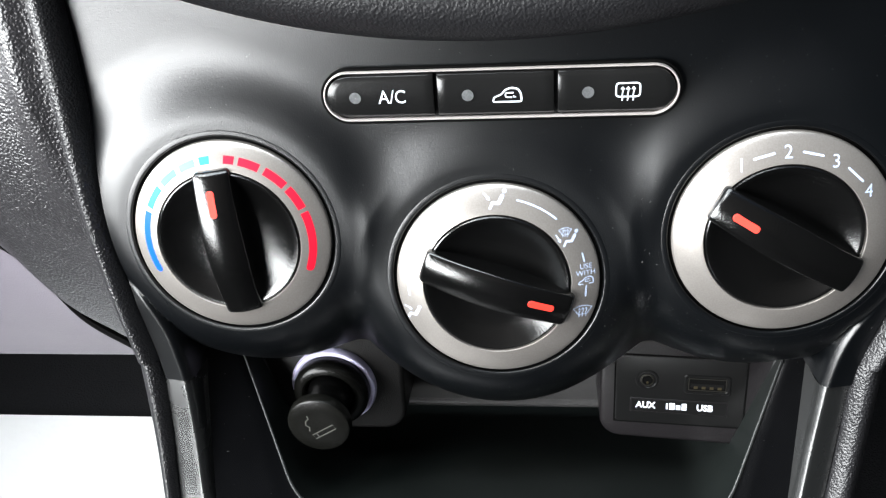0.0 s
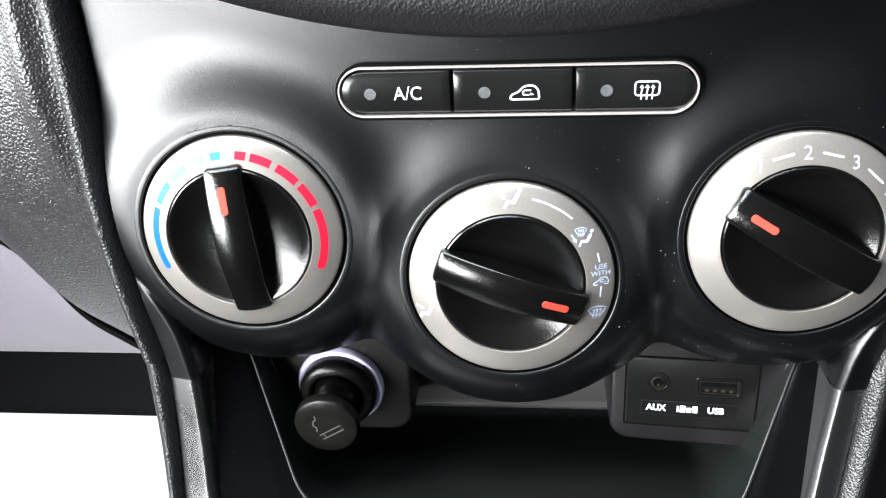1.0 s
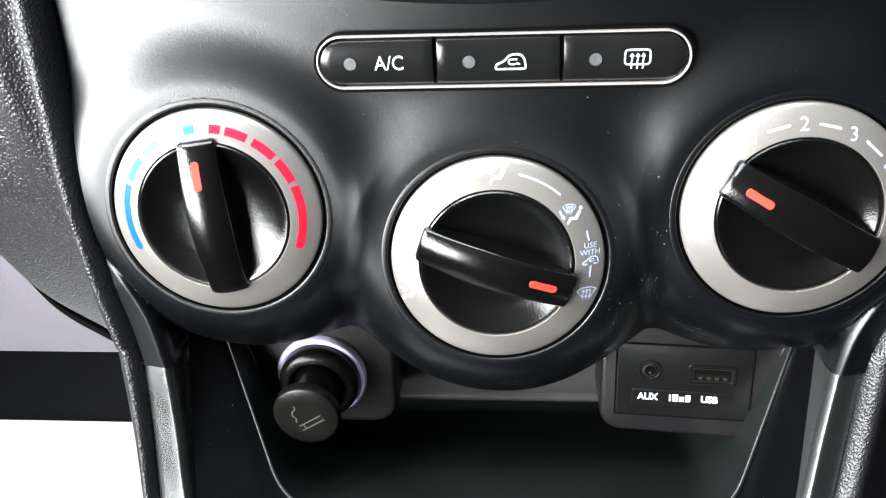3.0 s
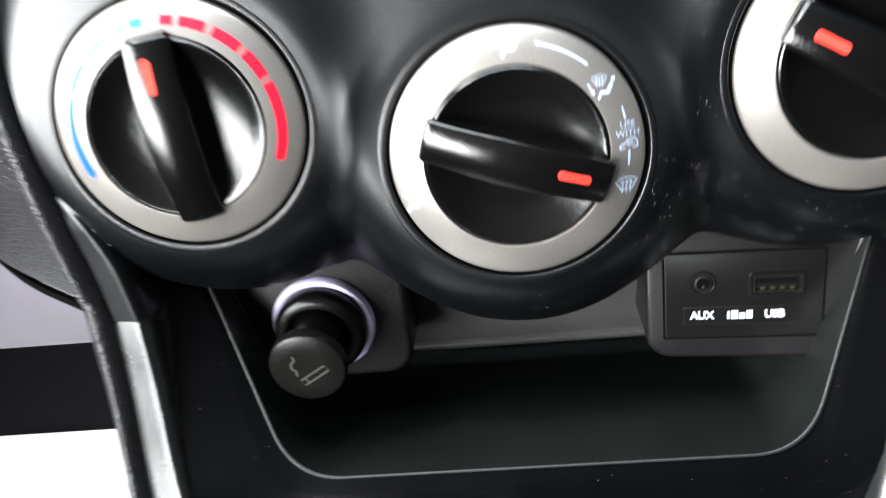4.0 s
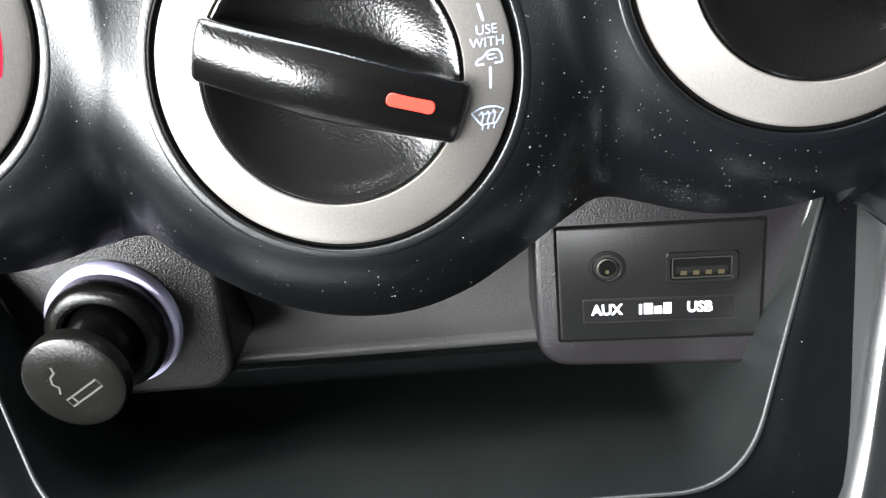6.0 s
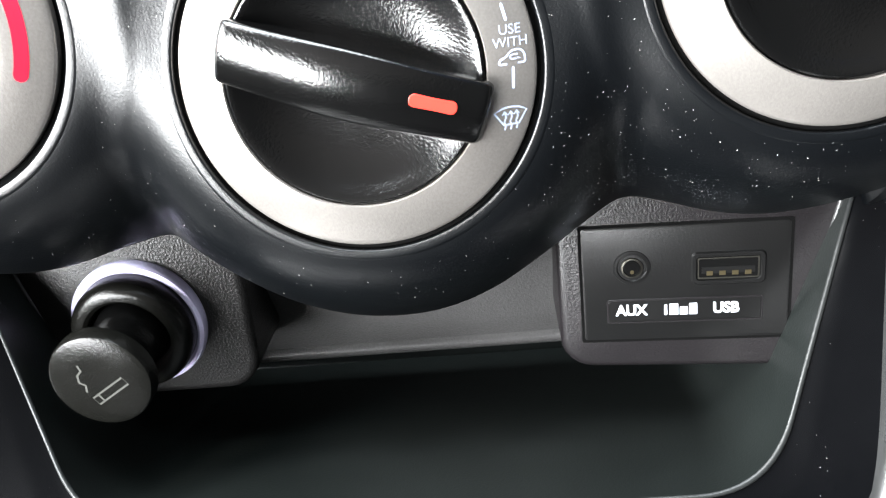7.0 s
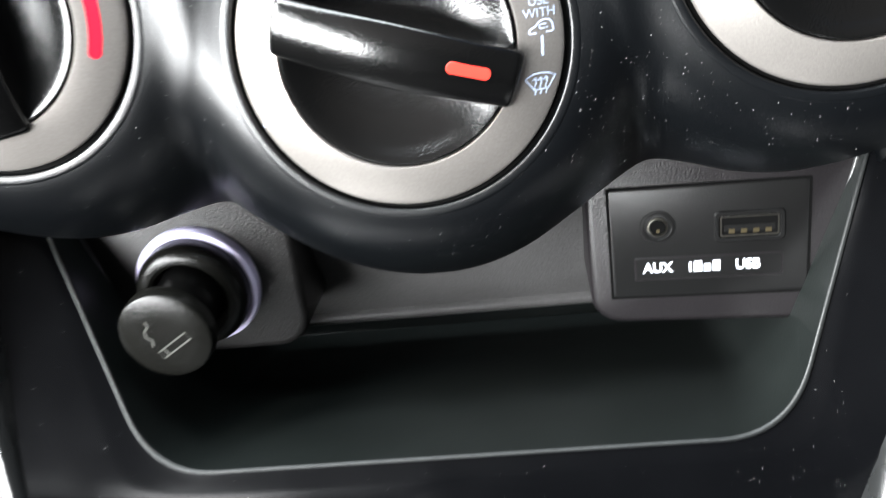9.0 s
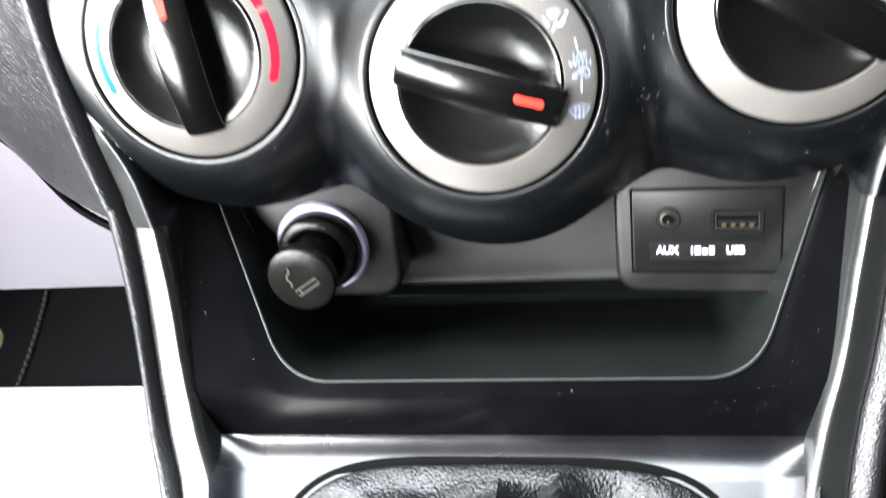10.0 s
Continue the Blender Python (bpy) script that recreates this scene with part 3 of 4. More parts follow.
def grip_mesh(turn):
    """The bar of a dial: a sharp ridge along one side, a broad, gently rounded face that falls away from it, upright walls."""
    rows = []
    n = 56
    for i in range(n + 1):
        s = math.sin(math.pi * (i / n - 0.5))
        u = 2.36 * s
        e = max(0.0, (abs(s) - 0.93) / 0.07)
        end = math.sqrt(max(0.0, 1 - e * e))
        crown = grip_crown(s) + 0.10 * e ** 3
        k = 0.80 + 0.20 * end
        wide = 1.0 + 0.05 * math.cos(math.pi * s)
        ridge, low = 0.53 * wide * k, -0.63 * wide * k
        row = [(ridge * 1.02, 0.62), (ridge * 1.01, crown + 0.20), (ridge, crown + 0.11), (ridge - 0.018, crown + 0.075), (ridge - 0.055, crown + face_fall(0))]
        for j in range(1, 15):
            t = j / 14
            w = (ridge - 0.055) + (low + 0.14 - ridge + 0.055) * t
            row.append((w, crown + face_fall(t)))
        for a in (20, 40, 60, 80):
            row.append((low + 0.14 - 0.14 * math.sin(radians(a)), crown + face_fall(1) + 0.02 + 0.14 * (1 - math.cos(radians(a)))))
        row += [(low - 0.01, crown + 0.55), (low - 0.03, 0.62)]
        rows.append([Vector((u, y, w)) for w, y in row])
    bm = sheet(rows)
    bm.verts.ensure_lookup_table()
    k = len(rows[0])
    bm.faces.new([bm.verts[i] for i in range(k)])
    bm.faces.new([bm.verts[len(bm.verts) - k + i] for i in range(k)])
    bmesh.ops.rotate(bm, verts=bm.verts, cent=(0, 0, 0), matrix=Matrix.Rotation(radians(-turn), 3, "Y"))
    return bm


def grip_crown(s):
    return -1.06 + 0.38 * s * s


def face_fall(t):
    """The grip's face arches from its ridge (0) to its lower edge (1)."""
    return 0.36 * (t - 0.38) ** 2


def ring_y(r):
    """The silver ring is a shallow cone that stands out towards the disc."""
    t = (3.09 - r) / 0.79
    return -0.045 - 0.33 * t - 0.03 * math.sin(math.pi * max(0.0, min(1.0, t)))


def on_ring(bm):
    for v in bm.verts:
        v.co.y = ring_y(math.hypot(v.co.x, v.co.z)) - 0.006
    return bm


def dial(cx, cz, tip, turn, label):
    thing = root("climate_dial", (cx, 0, cz), label, "dial", "climate dials")
    place = lambda bm: at_dial(bm, cx, cz, tip)
    part("collar", place(lathe([(3.52, 0.12), (3.48, 0.055), (3.44, 0.030), (3.41, 0.024), (3.37, 0.021), (3.31, 0.018), (3.285, 0.022), (3.262, 0.042), (3.25, 0.08), (3.245, 0.3)], 0, 0, 160, cap=False)), FACIA, thing, "smooth charcoal rim round the ring")
    part("groove", place(lathe([(3.25, 0.08), (3.247, 0.16), (3.13, 0.16), (3.12, 0.30)], 0, 0, 128, cap=False)), GROOVE, thing)
    slope = [(r, ring_y(r)) for r in (3.09, 3.0, 2.9, 2.8, 2.7, 2.6, 2.5, 2.4, 2.33)]
    ring = part("ring", place(lathe([(3.14, 0.30), (3.14, 0.03), (3.125, -0.015)] + slope + [(2.29, -0.375), (2.265, -0.34), (2.26, 0.3)], 0, 0, 128, cap=False)), SILVER, thing, "satin silver ring with printed marks")
    dish = [(r, -0.37 + 0.33 * (1 - (r / 2.1) ** 4)) for r in (2.08, 1.95, 1.8, 1.6, 1.4, 1.2, 1.0, 0.75, 0.5, 0.25, 0.01)]
    part("disc", place(lathe([(2.24, 0.5), (2.24, -0.30), (2.225, -0.365), (2.19, -0.39), (2.15, -0.385)] + dish, 0, 0, 128)), KNOB, thing, "glossy black dished disc")
    grip = part("grip", place(grip_mesh(turn)), KNOB, thing, "glossy black grip bar", angle=50)
    pointer = slab(rounded(1.0, -0.125, 1.84, 0.125, 0.11), 0, 0.1, 0.02, 1)
    for v in pointer.verts:
        t = (0.5 - v.co.z) / 1.0
        v.co.y += grip_crown(v.co.x / 2.36) + face_fall(t) - 0.012
    bmesh.ops.rotate(pointer, verts=pointer.verts, cent=(0, 0, 0), matrix=Matrix.Rotation(radians(-turn), 3, "Y"))
    part("pointer", place(pointer), POINTER, grip, "orange-red pointer mark")
    return thing, ring, place


PRINT = -0.047

# warm and cold
cx, cz, tip = DIALS[0]
warm, ring, place = dial(cx, cz, tip, 95.5, "temperature dial, silver ring with blue and red scale, black grip")
for a0, a1, mat in ((201, 158, BLUES[0]), (155, 138, BLUES[1]), (135, 121, BLUES[3]), (118, 106, BLUES[2]), (102.5, 95.5, BLUES[4]), (86, 79, RED), (76, 62, RED), (58, 42, RED), (39, 23, RED), (20, -21, RED)):
    bm = bmesh.new()
    ends = 0.23
    ribbon(arc(0, 0, 2.63, a0, a1), ends, PRINT, bm, round_ends=False)
    for a, far in ((a0, True), (a1, False)):
        if a in (201, -21):
            ribbon(arc(0, 0, 2.63, a, a + (-0.2 if a > 0 else 0.2), 2), ends, PRINT, bm)
    part("scale_mark", place(on_ring(bm)), mat, ring)


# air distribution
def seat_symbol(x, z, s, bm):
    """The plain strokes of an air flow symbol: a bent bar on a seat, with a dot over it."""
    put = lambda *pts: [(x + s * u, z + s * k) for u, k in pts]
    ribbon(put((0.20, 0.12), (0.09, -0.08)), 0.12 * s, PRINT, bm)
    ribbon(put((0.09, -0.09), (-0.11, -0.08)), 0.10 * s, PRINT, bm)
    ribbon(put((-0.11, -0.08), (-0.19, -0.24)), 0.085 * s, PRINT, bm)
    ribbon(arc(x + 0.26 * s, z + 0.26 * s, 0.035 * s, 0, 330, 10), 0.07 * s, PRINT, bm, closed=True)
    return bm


def flow_arrow(x0, z0, x1, z1, bm):
    ribbon([(x0, z0), (x1, z1)], 0.045, PRINT, bm, round_ends=False)
    d = Vector((x1 - x0, z1 - z0)).normalized()
    n = Vector((-d.y, d.x))
    tip = Vector((x1, z1)) + d * 0.07
    v = [bm.verts.new((p.x, PRINT, p.y)) for p in (tip, tip - d * 0.11 + n * 0.065, tip - d * 0.11 - n * 0.065)]
    bm.faces.new(v)


cx, cz, tip = DIALS[1]
air, ring, place = dial(cx, cz, tip, -19.0, "air flow dial, silver ring with white symbols, black grip")
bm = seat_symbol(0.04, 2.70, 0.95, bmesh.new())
flow_arrow(-0.34, 2.90, -0.19, 2.74, bm)
part("symbol", place(on_ring(bm)), PRINT_BLUE, ring)
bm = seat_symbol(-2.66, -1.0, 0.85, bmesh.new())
flow_arrow(-2.94, -0.80, -2.74, -0.88, bm)
part("symbol", place(on_ring(bm)), PRINT_BLUE, ring)
for a0, a1 in ((76, 49), (166.5, 188)):
    part("scale_line", place(on_ring(ribbon(arc(0, 0, 2.76, a0, a1), 0.055, PRINT))), PRINT_BLUE, ring)


def screen_symbol(x, z, s, turn=0.0, bm=None):
    """A windscreen outline with three rising arrows."""
    bm = bm or bmesh.new()
    c, k = math.cos(radians(turn)), math.sin(radians(turn))
    put = lambda u, w: (x + s * (c * u - k * w), z + s * (k * u + c * w))
    ribbon([put(*p) for p in ((-0.30, 0.10), (-0.15, 0.17), (0, 0.19), (0.15, 0.17), (0.30, 0.10), (0.14, -0.14), (-0.14, -0.14))], 0.035 * s, PRINT, bm, closed=True)
    for u in (-0.11, 0.0, 0.11):
        ribbon([put(u, 0.09), put(u + 0.02, 0.0), put(u - 0.02, -0.08), put(u, -0.17), put(u - 0.02, -0.24)], 0.03 * s, PRINT, bm, round_ends=False)
        ribbon([put(u - 0.05, 0.04), put(u, 0.11), put(u + 0.05, 0.04)], 0.025 * s, PRINT, bm, round_ends=False)
    return bm


bm = screen_symbol(2.08, 1.68, 0.62)
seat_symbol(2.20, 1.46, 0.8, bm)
flow_arrow(1.80, 1.62, 1.92, 1.42, bm)
part("symbol", place(on_ring(bm)), PRINT_BLUE, ring)
part("symbol", place(on_ring(screen_symbol(2.62, -0.93, 0.95))), PRINT_BLUE, ring)
bm = letters("USE", 0.23, 2.70, PRINT, 0.55)
letters("WITH", 0.23, 2.70, PRINT, 0.34, bm=bm)
part("lettering", place(on_ring(bm)), PRINT_BLUE, ring)
bm = ribbon([(2.59, 0.97), (2.65, 0.72)], 0.05, PRINT)
ribbon([(2.72, -0.09), (2.70, -0.42)], 0.05, PRINT, bm)
part("scale_line", place(on_ring(bm)), PRINT_BLUE, ring)


def car_symbol(x, z, s, y, w, bm=None):
    """A car seen from its side with a hooked arrow in it."""
    bm = bm or bmesh.new()
    put = lambda *pts: [(x + s * u, z + s * k) for u, k in pts]
    body = soften(put((-0.5, -0.25), (-0.46, -0.09), (-0.2, 0.02), (-0.05, 0.20), (0.18, 0.25), (0.37, 0.21), (0.47, 0.06), (0.5, -0.25)), 0.09 * s, 4)
    ribbon(body, w, y, bm, closed=True)
    ribbon(soften(put((0.30, 0.07), (-0.06, 0.07), (-0.06, -0.09), (0.24, -0.09)), 0.08 * s, 4)[4:-4], w * 0.8, y, bm, round_ends=False)
    v = [bm.verts.new((p, y, q)) for p, q in put((0.20, -0.02), (0.33, -0.09), (0.20, -0.10))]
    bm.faces.new(v)
    return bm


part("symbol", place(on_ring(car_symbol(2.71, 0.10, 0.46, PRINT, 0.035))), PRINT_BLUE, ring)

# fan speed
cx, cz, tip = DIALS[2]
fan, ring, place = dial(cx, cz, tip, 149.5, "fan speed dial, silver ring numbered 0 to 4, black grip")
for body, a in (("0", 151.3), ("1", 121.5), ("2", 92.5), ("3", 62.5), ("4", 33.0)):
    part("numeral", place(on_ring(letters(body, 0.52, 2.60 * math.cos(radians(a)), PRINT, 2.60 * math.sin(radians(a)), bold=0.0))), PRINT_BLUE, ring)
for a0, a1 in ((143, 131), (113, 101), (83.5, 71.5), (53.5, 41)):
    p, q = (arc(0, 0, 2.62, a, a + 1, 1)[0] for a in (a0, a1))
    part("scale_line", place(on_ring(ribbon([p, q], 0.065, PRINT))), PRINT_BLUE, ring)
bm = bmesh.new()
for k in range(4):
    a = 45 + 90 * k
    u, w = -2.67 + 0.15 * math.cos(radians(a)), 0.42 + 0.15 * math.sin(radians(a))
    v = [bm.verts.new((u + 0.115 * math.cos(t) * (1.15 if k % 2 else 0.9), PRINT, w + 0.095 * math.sin(t))) for t in (2 * math.pi * i / 12 for i in range(12))]
    bm.faces.new(v)
part("symbol", place(on_ring(bm)), PRINT_BLUE, ring)

# ---- the bar of three push buttons ----
BX0, BX1, BZ, BR = -4.92, 5.18, 6.00, 0.745


def bar_y(z):
    return base_sheet(0, z) - 0.24


def lean_with_facia(bm):
    for v in bm.verts:
        v.co.y += bar_y(v.co.z)
    return bm


bar = root("button_bar", (0.09, 0.2, BZ), "black bar of three climate push buttons in a satin chrome frame", "button panel")
outer, inner = rounded(BX0, BZ - BR, BX1, BZ + BR, BR, 16), rounded(BX0 + 0.065, BZ - BR + 0.065, BX1 - 0.065, BZ + BR - 0.065, BR - 0.065, 16)
shadow = rounded(BX0 - 0.09, BZ - BR - 0.10, BX1 + 0.09, BZ + BR + 0.07, BR + 0.08, 16)
part("surround", lean_with_facia(sheet([[Vector((x, 0.40, z)) for x, z in shadow], [Vector((x, 0.10, z)) for x, z in shadow], [Vector((x, 0.12, z)) for x, z in outer], [Vector((x, 0.4, z)) for x, z in outer]], True)), GROOVE, bar)
frame_bm = sheet([[Vector((x, y, z)) for x, z in o] for o, y in ((outer, 0.3), (outer, 0.02), (rounded(BX0 + 0.02, BZ - BR + 0.02, BX1 - 0.02, BZ + BR - 0.02, BR - 0.02, 16), -0.02), (rounded(BX0 + 0.045, BZ - BR + 0.045, BX1 - 0.045, BZ + BR - 0.045, BR - 0.045, 16), -0.02), (inner, 0.02), (inner, 0.4))], True)
part("chrome_frame", lean_with_facia(frame_bm), CHROME, bar, "satin chrome frame line")
part("backing", lean_with_facia(slab(inner, 0.32, 0.5)), GROOVE, bar)


def button(x0, x1, name_side):
    """A key with a gently barrelled face and small rounded edges; the outer keys have a half-round end."""
    z0, z1, r = BZ - BR + 0.12, BZ + BR - 0.12, BR - 0.12
    rows = []
    for i in range(21):
        a = math.pi * (i / 20 - 0.5)
        z = BZ + r * math.sin(a)
        pull = r * (1 - math.cos(a))
        xa, xb = x0 + (pull if name_side < 0 else 0), x1 - (pull if name_side > 0 else 0)
        edge = 0.05 * abs(math.sin(a)) ** 14
        face = -0.03 + 0.07 * ((z - BZ) / r) ** 2 + edge
        row = [Vector((xa, 0.36, z)), Vector((xa, face + 0.035, z)), Vector((xa + 0.012, face + 0.01, z)), Vector((xa + 0.035, face, z))]
        row += [Vector((xa + 0.035 + (xb - xa - 0.07) * k / 12, face, z)) for k in range(1, 12)]
        row += [Vector((xb - 0.035, face, z)), Vector((xb - 0.012, face + 0.01, z)), Vector((xb, face + 0.035, z)), Vector((xb, 0.36, z))]
        rows.append(row)
    rows = [[p + Vector((0, 0.36 - p.y, 0)) for p in rows[0]]] + rows + [[p + Vector((0, 0.36 - p.y, 0)) for p in rows[-1]]]
    return lean_with_facia(sheet(rows))


def on_button(bm, d=-0.052):
    for v in bm.verts:
        v.co.y = d + 0.07 * ((v.co.z - BZ) / (BR - 0.12)) ** 2
    return lean_with_facia(bm)


b1 = part("button", button(BX0 + 0.12, -1.70, -1), BUTTON, bar)
b2 = part("button", button(-1.60, 1.71, 0), BUTTON, bar)
b3 = part("button", button(1.81, BX1 - 0.12, 1), BUTTON, bar)
for b, x in ((b1, -3.98), (b2, -0.73), (b3, 2.65)):
    part("indicator_lens", on_button(ribbon(arc(x, BZ - 0.02, 0.085, 0, 350, 24), 0.17, 0, closed=True)), LENS, b, "small grey ribbed indicator lens, unlit")
part("lettering", on_button(letters("A/C", 0.56, -2.90, 0, BZ - 0.03, wide=0.88)), WHITE, b1, "white lettering A/C")
part("symbol", on_button(car_symbol(0.39, BZ - 0.03, 0.82, 0, 0.05)), WHITE, b2, "white air recirculation symbol")
bm = ribbon(soften([(3.42, BZ - 0.17), (4.08, BZ - 0.17), (4.08, BZ + 0.22), (3.42, BZ + 0.22)], 0.1, 4), 0.045, 0, closed=True)
for u in (3.60, 3.75, 3.90):
    ribbon([(u, BZ + 0.10), (u + 0.01, BZ), (u - 0.01, BZ - 0.12), (u, BZ - 0.22), (u - 0.01, BZ - 0.29)], 0.035, 0, bm, round_ends=False)
    ribbon([(u - 0.05, BZ + 0.04), (u, BZ + 0.12), (u + 0.05, BZ + 0.04)], 0.03, 0, bm, round_ends=False)
part("symbol", on_button(bm), WHITE, b3, "white rear screen heater symbol")


# ---- sockets under the facia ----
def skew(bm):
    """The socket block turns a little towards the driver."""
    for v in bm.verts:
        v.co.y += 2.95 - 0.09 * (v.co.x - 3.95)
    return bm


usb = root("media_socket_block", (6.2, 3, -5.6), "dark grey plastic socket block with headphone and charging sockets", "socket panel")
o = [(3.38, -2.6), (3.40, -7.0)] + [(3.40 + 0.75 - 0.75 * math.cos(radians(a)), -7.0 - 0.72 * math.sin(radians(a))) for a in range(15, 91, 15)] + [(8.40, -7.80), (8.62, -7.68), (9.95, -3.9), (10.35, -2.6)]
part("housing", skew(slab(o, 0.0, 4.0, 0.18, 3)), HOUSING, usb)
# flat black plate, painted as the shade in the gap round the face
part("shadow_gap", skew(slab(rounded(3.88, -7.04, 8.44, -4.16, 0.05, 2), -0.012, 0.1)), GROOVE, usb)
face = part("socket_face", skew(slab(rounded(3.94, -6.98, 8.38, -4.22, 0.08, 3), -0.03, 0.1, 0.03, 2)), SOCKET_BLACK, usb, "black textured socket plate")
aux = part("headphone_socket", skew(lathe([(0.42, 0.0), (0.40, -0.045), (0.33, -0.05), (0.30, -0.02), (0.24, -0.02), (0.22, -0.055), (0.19, -0.055), (0.17, 0.0), (0.165, 0.6)], 5.03, -5.19, 40, cap=False)), SOCKET_BLACK, usb)
# black plug in front, for the shade inside the headphone hole
part("hole_shade", skew(lathe([(0.172, -0.058), (0.165, 0.5)], 5.03, -5.19, 24)), GROOVE, aux)
part("barrel", skew(lathe([(0.245, -0.02), (0.235, -0.07), (0.20, -0.075), (0.175, -0.02)], 5.03, -5.19, 32, cap=False)), SHELL, aux)
part("contact", skew(slab(rounded(4.99, -5.33, 5.07, -5.24, 0.03, 3), -0.064, 0.0)), GOLD, aux)
frame_o = [rounded(6.30 + d, -5.66 + d, 7.88 - d, -4.88 - d, 0.12 - d * 0.3, 4) for d in (0, 0.03, 0.10, 0.14)]
port = part("charging_socket", skew(sheet([[Vector((x, y, z)) for x, z in q] for q, y in zip(frame_o, (-0.03, -0.07, -0.07, 0.0))], True)), SOCKET_BLACK, usb)
# flat black plate for the shade inside the charging socket
part("hole_shade", skew(slab(rounded(6.41, -5.54, 7.77, -5.00, 0.04, 2), -0.034, 0.0)), GROOVE, port)
part("metal_shell", skew(sheet([[Vector((x, y, z)) for x, z in q] for q, y in ((rounded(6.44, -5.52, 7.74, -5.02, 0.03, 2), -0.05), (rounded(6.47, -5.49, 7.71, -5.05, 0.03, 2), -0.05), (rounded(6.47, -5.49, 7.71, -5.05, 0.03, 2), -0.036))], True)), SHELL, port)
part("tongue", skew(slab([(6.53, -5.40), (7.65, -5.40), (7.65, -5.24), (6.53, -5.24)], -0.045, 0.0)), SOCKET_BLACK, port)
for k in range(4):
    x = 6.63 + 0.27 * k
    part("contact", skew(slab([(x, -5.44), (x + 0.13, -5.44), (x + 0.13, -5.34), (x, -5.34)], -0.055, 0.0)), GOLD, port)
tag = part("label_strip", skew(slab(rounded(4.50, -6.52, 7.80, -6.00, 0.04, 2), -0.04, 0.0, 0.01, 1)), LABEL_BLACK, usb)
part("label_edge", skew(sheet([[Vector((x, y, z)) for x, z in q] for q, y in ((rounded(4.46, -6.56, 7.84, -5.96, 0.05, 2), -0.03), (rounded(4.47, -6.55, 7.83, -5.97, 0.05, 2), -0.045), (rounded(4.50, -6.52, 7.80, -6.00, 0.04, 2), -0.045))], True)), HOUSING, usb)
for x0, x1, z0, z1 in ((5.72, 5.78, -6.37, -6.12), (5.83, 6.02, -6.37, -6.10), (6.06, 6.22, -6.37, -6.18), (6.26, 6.43, -6.37, -6.10)):
    part("bar", skew(slab([(x0, z0), (x1, z0), (x1, z1), (x0, z1)], -0.052, -0.02)), WHITE, tag)
for body, x in (("AUX", 5.0), ("USB", 7.05)):
    part("lettering", skew(letters(body, 0.36, x, -0.052, -6.24, bold=0.012, wide=0.90)), WHITE, tag, "white lettering " + body)

def bead(p, q, r, bm=None):
    """A fine raised line from p to q."""
    d = (Vector(q) - Vector(p)).normalized()
    side = d.cross(Vector((0, 1, 0))).normalized()
    rows = [[Vector(e) + side * r * math.cos(a) + Vector((0, -1, 0)) * r * math.sin(a) for a in (radians(20 * k) for k in range(10))] for e in (p, q)]
    return sheet(rows, bm=bm)


part("raised_line", skew(bead((9.42, 0.0, -3.5), (8.47, 0.0, -7.55), 0.05)), SHELL_GREY, usb)

plate = root("lighter_block", (-6.8, 3.2, -5.6), "dark grey grained socket block for the lighter", "socket panel")
o = [(-10.2, -2.6), (-3.90, -2.6), (-3.82, -5.0), (-3.84, -6.9)] + [(-3.84 - 0.85 + 0.85 * math.cos(radians(a)), -6.9 - 0.85 * math.sin(radians(a))) for a in range(15, 91, 15)] + [(-8.45, -7.76), (-8.85, -6.8)]
part("housing", slab(list(reversed(o)), 3.2, 7.5, 0.2, 3), LIGHTER_BLOCK, plate)
part("raised_line", bead((-9.46, 3.2, -3.3), (-8.35, 3.2, -7.3), 0.05), SHELL_GREY, plate)
AX = (-0.10, -2.2, -0.22)
SOCK = dict(cx=-6.50, cy=3.2, cz=-5.80, axis=AX)
part("light_ring", lathe([(1.63, -0.2), (1.63, 0.05), (1.59, 0.13), (1.50, 0.15), (1.42, 0.10), (1.40, -0.1)], seg=64, cap=False, **SOCK), LILAC, plate, "pale lilac translucent ring")

lighter = root("cigarette_lighter", (-6.6, 2, -5.9), "black plastic cigarette lighter pushed into its socket", "cigarette lighter")
part("collar", lathe([(1.43, 0.0), (1.42, 0.48), (1.39, 0.60), (1.32, 0.70), (1.20, 0.76), (1.06, 0.76), (0.98, 0.68), (0.92, 0.3)], seg=64, cap=False, **SOCK), LIGHTER_KNOB, lighter, "black collar")
part("neck", lathe([(0.90, 0.3), (0.84, 0.7), (0.78, 0.95), (0.72, 1.25), (0.74, 1.55), (0.94, 1.82)], seg=64, **SOCK), KNOB, lighter)
cap_part = part("knob", lathe([(0.94, 1.80), (1.09, 1.86), (1.15, 1.94), (1.15, 2.22), (1.11, 2.30), (1.02, 2.34), (0.5, 2.35), (0.01, 2.35)], seg=64, **SOCK), LIGHTER_KNOB, lighter, "round black knob with an engraved symbol")
# engraved cigarette symbol on the knob's face, flat lines painted pale as lit edges
AXN = Vector(AX).normalized()
EX = (Vector((1, 0, 0)) - AXN * AXN.x).normalized()
EZ = EX.cross(AXN) * -1 if EX.cross(AXN).z < 0 else EX.cross(AXN)


def on_knob(bm):
    for v in bm.verts:
        x, z = v.co.x, v.co.z
        v.co = Vector((SOCK["cx"], SOCK["cy"], SOCK["cz"])) + AXN * 2.354 + EX * x + EZ * z
    return bm


def engraved(pts, w=0.045, closed=False):
    c, s = math.cos(radians(33)), math.sin(radians(33))
    return on_knob(ribbon([(c * u - s * k, s * u + c * k) for u, k in pts], w, 0, closed=closed))


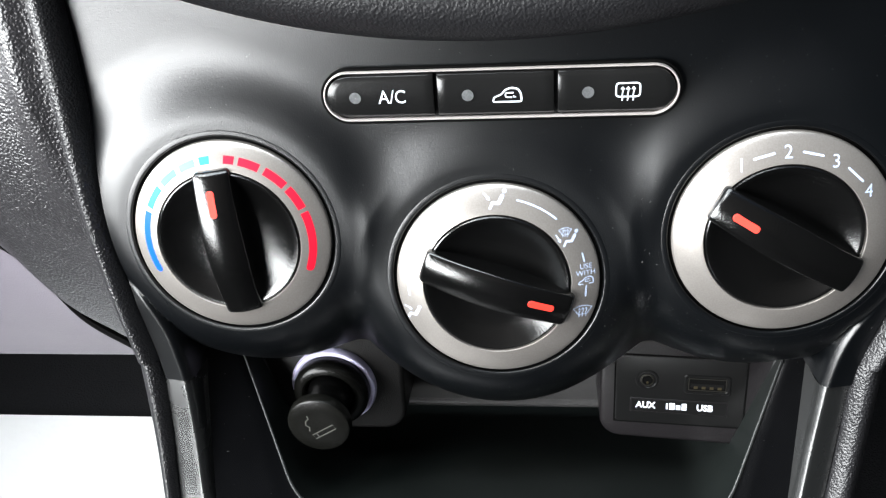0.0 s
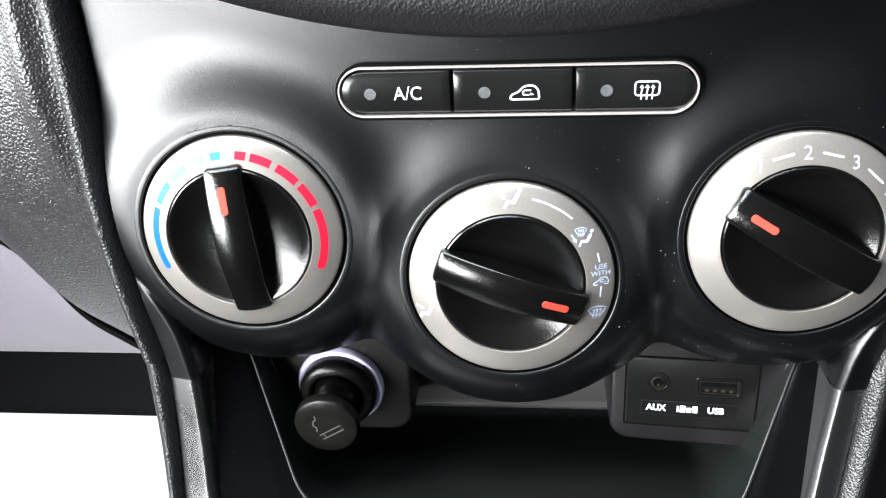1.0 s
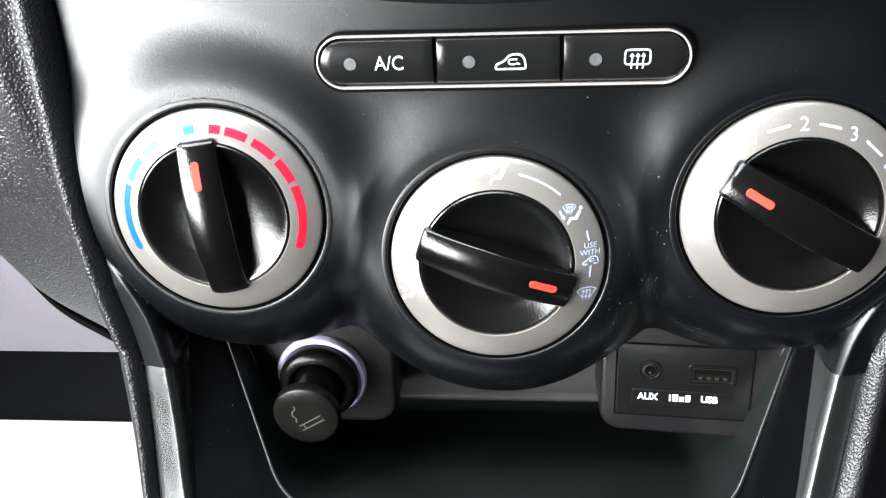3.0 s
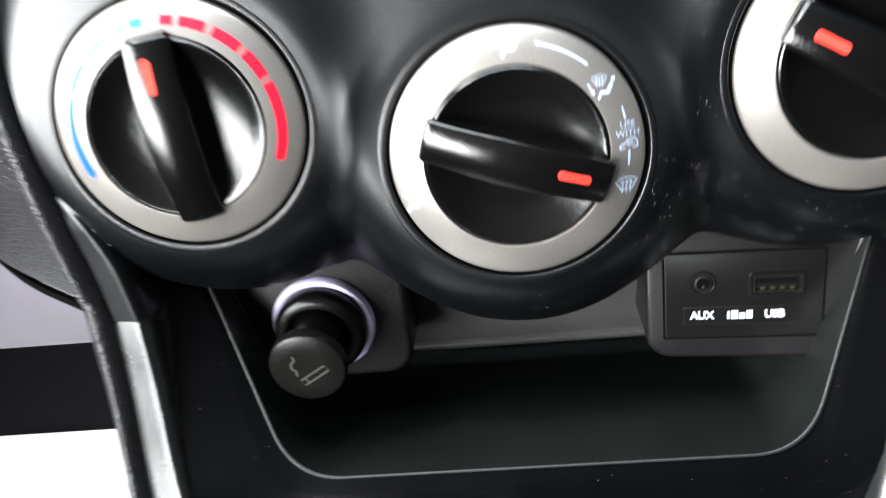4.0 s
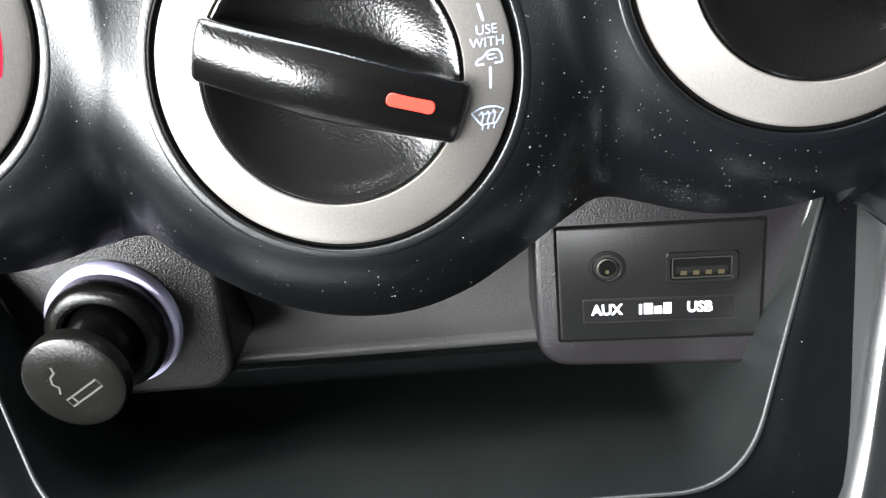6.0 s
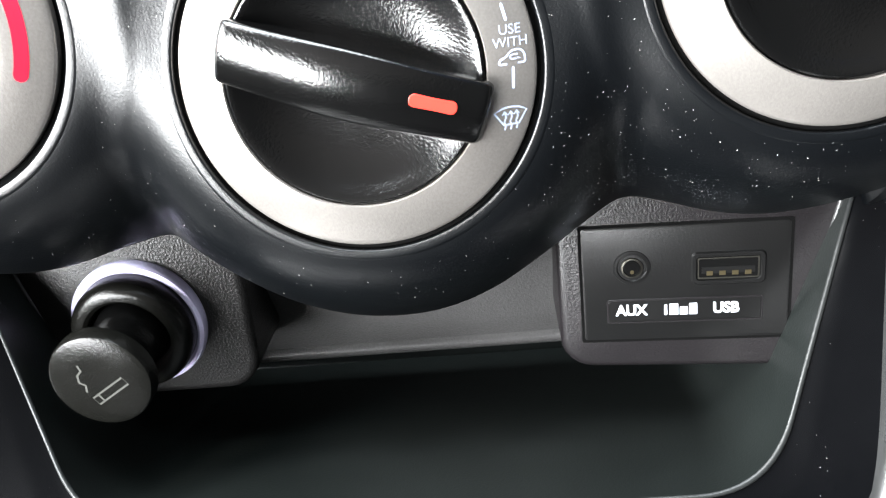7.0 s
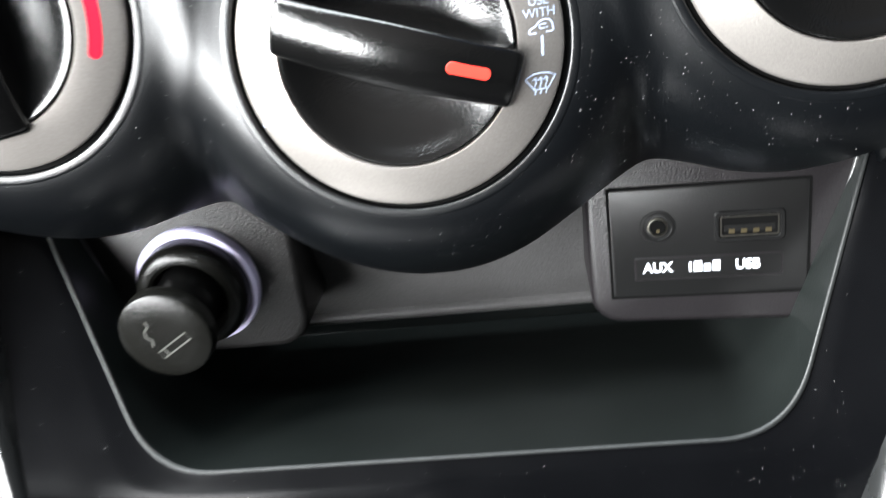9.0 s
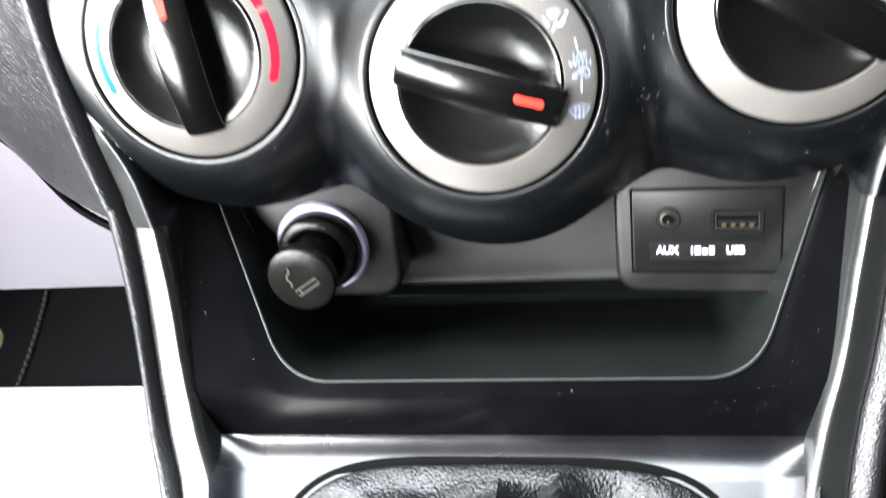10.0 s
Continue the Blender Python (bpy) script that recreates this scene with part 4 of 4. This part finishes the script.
part("lit_engraving", engraved([(-0.42, -0.40), (0.50, -0.40), (0.50, -0.20), (-0.42, -0.20)], closed=True), ENGRAVE_LIT, cap_part)
part("lit_engraving", engraved([(-0.26, -0.40), (-0.26, -0.20)]), ENGRAVE_LIT, cap_part)
part("lit_engraving", engraved([(-0.40, 0.0), (-0.30, 0.12), (-0.36, 0.26), (-0.26, 0.40), (-0.10, 0.44), (-0.06, 0.56)], 0.05), ENGRAVE_LIT, cap_part)

# ---- the gear lever's boot ----
boot = root("gear_lever_boot", (0, -6, -14), "black wrinkled leather boot of the gear lever", "gear lever")


def boot_loop(s, lift, wob, ease=4.6):
    pts = []
    for k in range(200):
        a = 2 * math.pi * k / 200
        c, d = math.cos(a), math.sin(a)
        e = 2 / ease
        x = -0.40 + 7.5 * s * math.copysign(abs(c) ** e, c)
        y = -6.78 + 6.08 * s * math.copysign(abs(d) ** e, d)
        z = deck_z(0, y) + lift + 0.15 * max(0.0, (y + 1.1)) ** 2
        # folds run from the frame to the lever; the deepest is in the middle of the front side
        fold = -1.3 * math.exp(-((x - 0.5) / 0.38) ** 2) + 0.7 * math.exp(-((x + 0.5) / 0.6) ** 2) + 0.5 * math.exp(-((x - 1.5) / 0.5) ** 2) - 0.5 * math.exp(-((x - 3.2) / 0.7) ** 2) if d > 0 else 0.3 * math.sin(7 * a)
        w = 0.55 * noise.noise((x * 0.5, y * 0.5, 3.1)) + 0.12 * noise.noise((x * 2.0, y * 2.0, 8.1)) + fold
        pts.append(Vector((x, y, z + wob * w)))
    return pts


part("boot_frame", sheet([boot_loop(1.008, -0.03, 0), boot_loop(1.004, 0.02, 0), boot_loop(0.998, 0.025, 0), boot_loop(0.985, 0.01, 0), boot_loop(0.97, -0.02, 0)], True), GROOVE, boot)
LIFT = [(0.0, -0.05), (0.02, 0.16), (0.06, 0.30), (0.12, 0.42), (0.2, 0.58), (0.3, 0.85), (0.45, 1.4), (0.58, 2.1), (0.7, 3.2), (0.78, 4.4)]
FOLD = [(0.0, 0.0), (0.02, 0.10), (0.06, 0.30), (0.12, 0.52), (0.2, 0.68), (0.3, 0.75), (0.45, 0.6), (0.58, 0.4), (0.7, 0.2), (0.78, 0.1)]
EASE = [(0.0, 4.6), (0.2, 4.0), (0.45, 3.0), (0.6, 2.5), (0.78, 2.0)]
part("leather", sheet([boot_loop(0.975 - s, along(LIFT, s), along(FOLD, s), along(EASE, s)) for s in [0.78 * (k / 44) ** 1.5 for k in range(45)]], True), BOOT, boot)

# ---- dust ----
rng = random.Random(7)
bm = bmesh.new()


def fleck(p, size):
    a = rng.uniform(0, 6.28)
    u = Vector((math.cos(a), 0, math.sin(a))) * size * rng.uniform(0.6, 2.2)
    w = Vector((-math.sin(a), 0, math.cos(a))) * size * 0.6
    up = Vector((0, -size * 0.5, 0))
    v = [bm.verts.new(q) for q in (p - u, p - w, p + u, p + w, p + up)]
    for i in range(4):
        bm.faces.new((v[i], v[(i + 1) % 4], v[4]))


for _ in range(1000):
    x, z = rng.uniform(-11.5, 11.5), rng.uniform(-4.5, 7.5)
    if z < facia_foot(x) + 0.25 or any(math.hypot(x - q[0], z - q[1]) < 3.4 for q in DIALS) or (BX0 - 0.2 < x < BX1 + 0.2 and abs(z - BZ) < 1):
        continue
    fleck(Vector((x, facia_y(x, z) - 0.004, z)), rng.uniform(0.004, 0.010))
# more of it on the shelf between the dials, where nobody wipes
for _ in range(300):
    x, z = rng.gauss(3.6, 3.2), rng.gauss(-1.6, 1.3)
    if not -11 < x < 10.8 or z < facia_foot(x) + 0.2 or any(math.hypot(x - q[0], z - q[1]) < 3.4 for q in DIALS):
        continue
    fleck(Vector((x, facia_y(x, z) - 0.004, z)), rng.uniform(0.004, 0.010))
for _ in range(110):
    k = rng.randrange(len(loops) - 8, len(loops) - 2)
    i = rng.randrange(len(loops[k]) - 1)
    t, w = rng.random(), rng.random()
    p = (loops[k][i] * (1 - t) + loops[k][i + 1] * t) * (1 - w) + (loops[k + 1][i] * (1 - t) + loops[k + 1][i + 1] * t) * w
    fleck(p + Vector((0, -0.004, 0)), rng.uniform(0.004, 0.010))
for _ in range(60):
    x, y = rng.uniform(-6, 6), rng.uniform(2.0, 7.0)
    fleck(Vector((x, y, -9.30 - 0.19 * y - 0.02)), rng.uniform(0.005, 0.014))
single("dust", bm, DUST, "pale dust specks lying on the facia", "dust", "stuff")
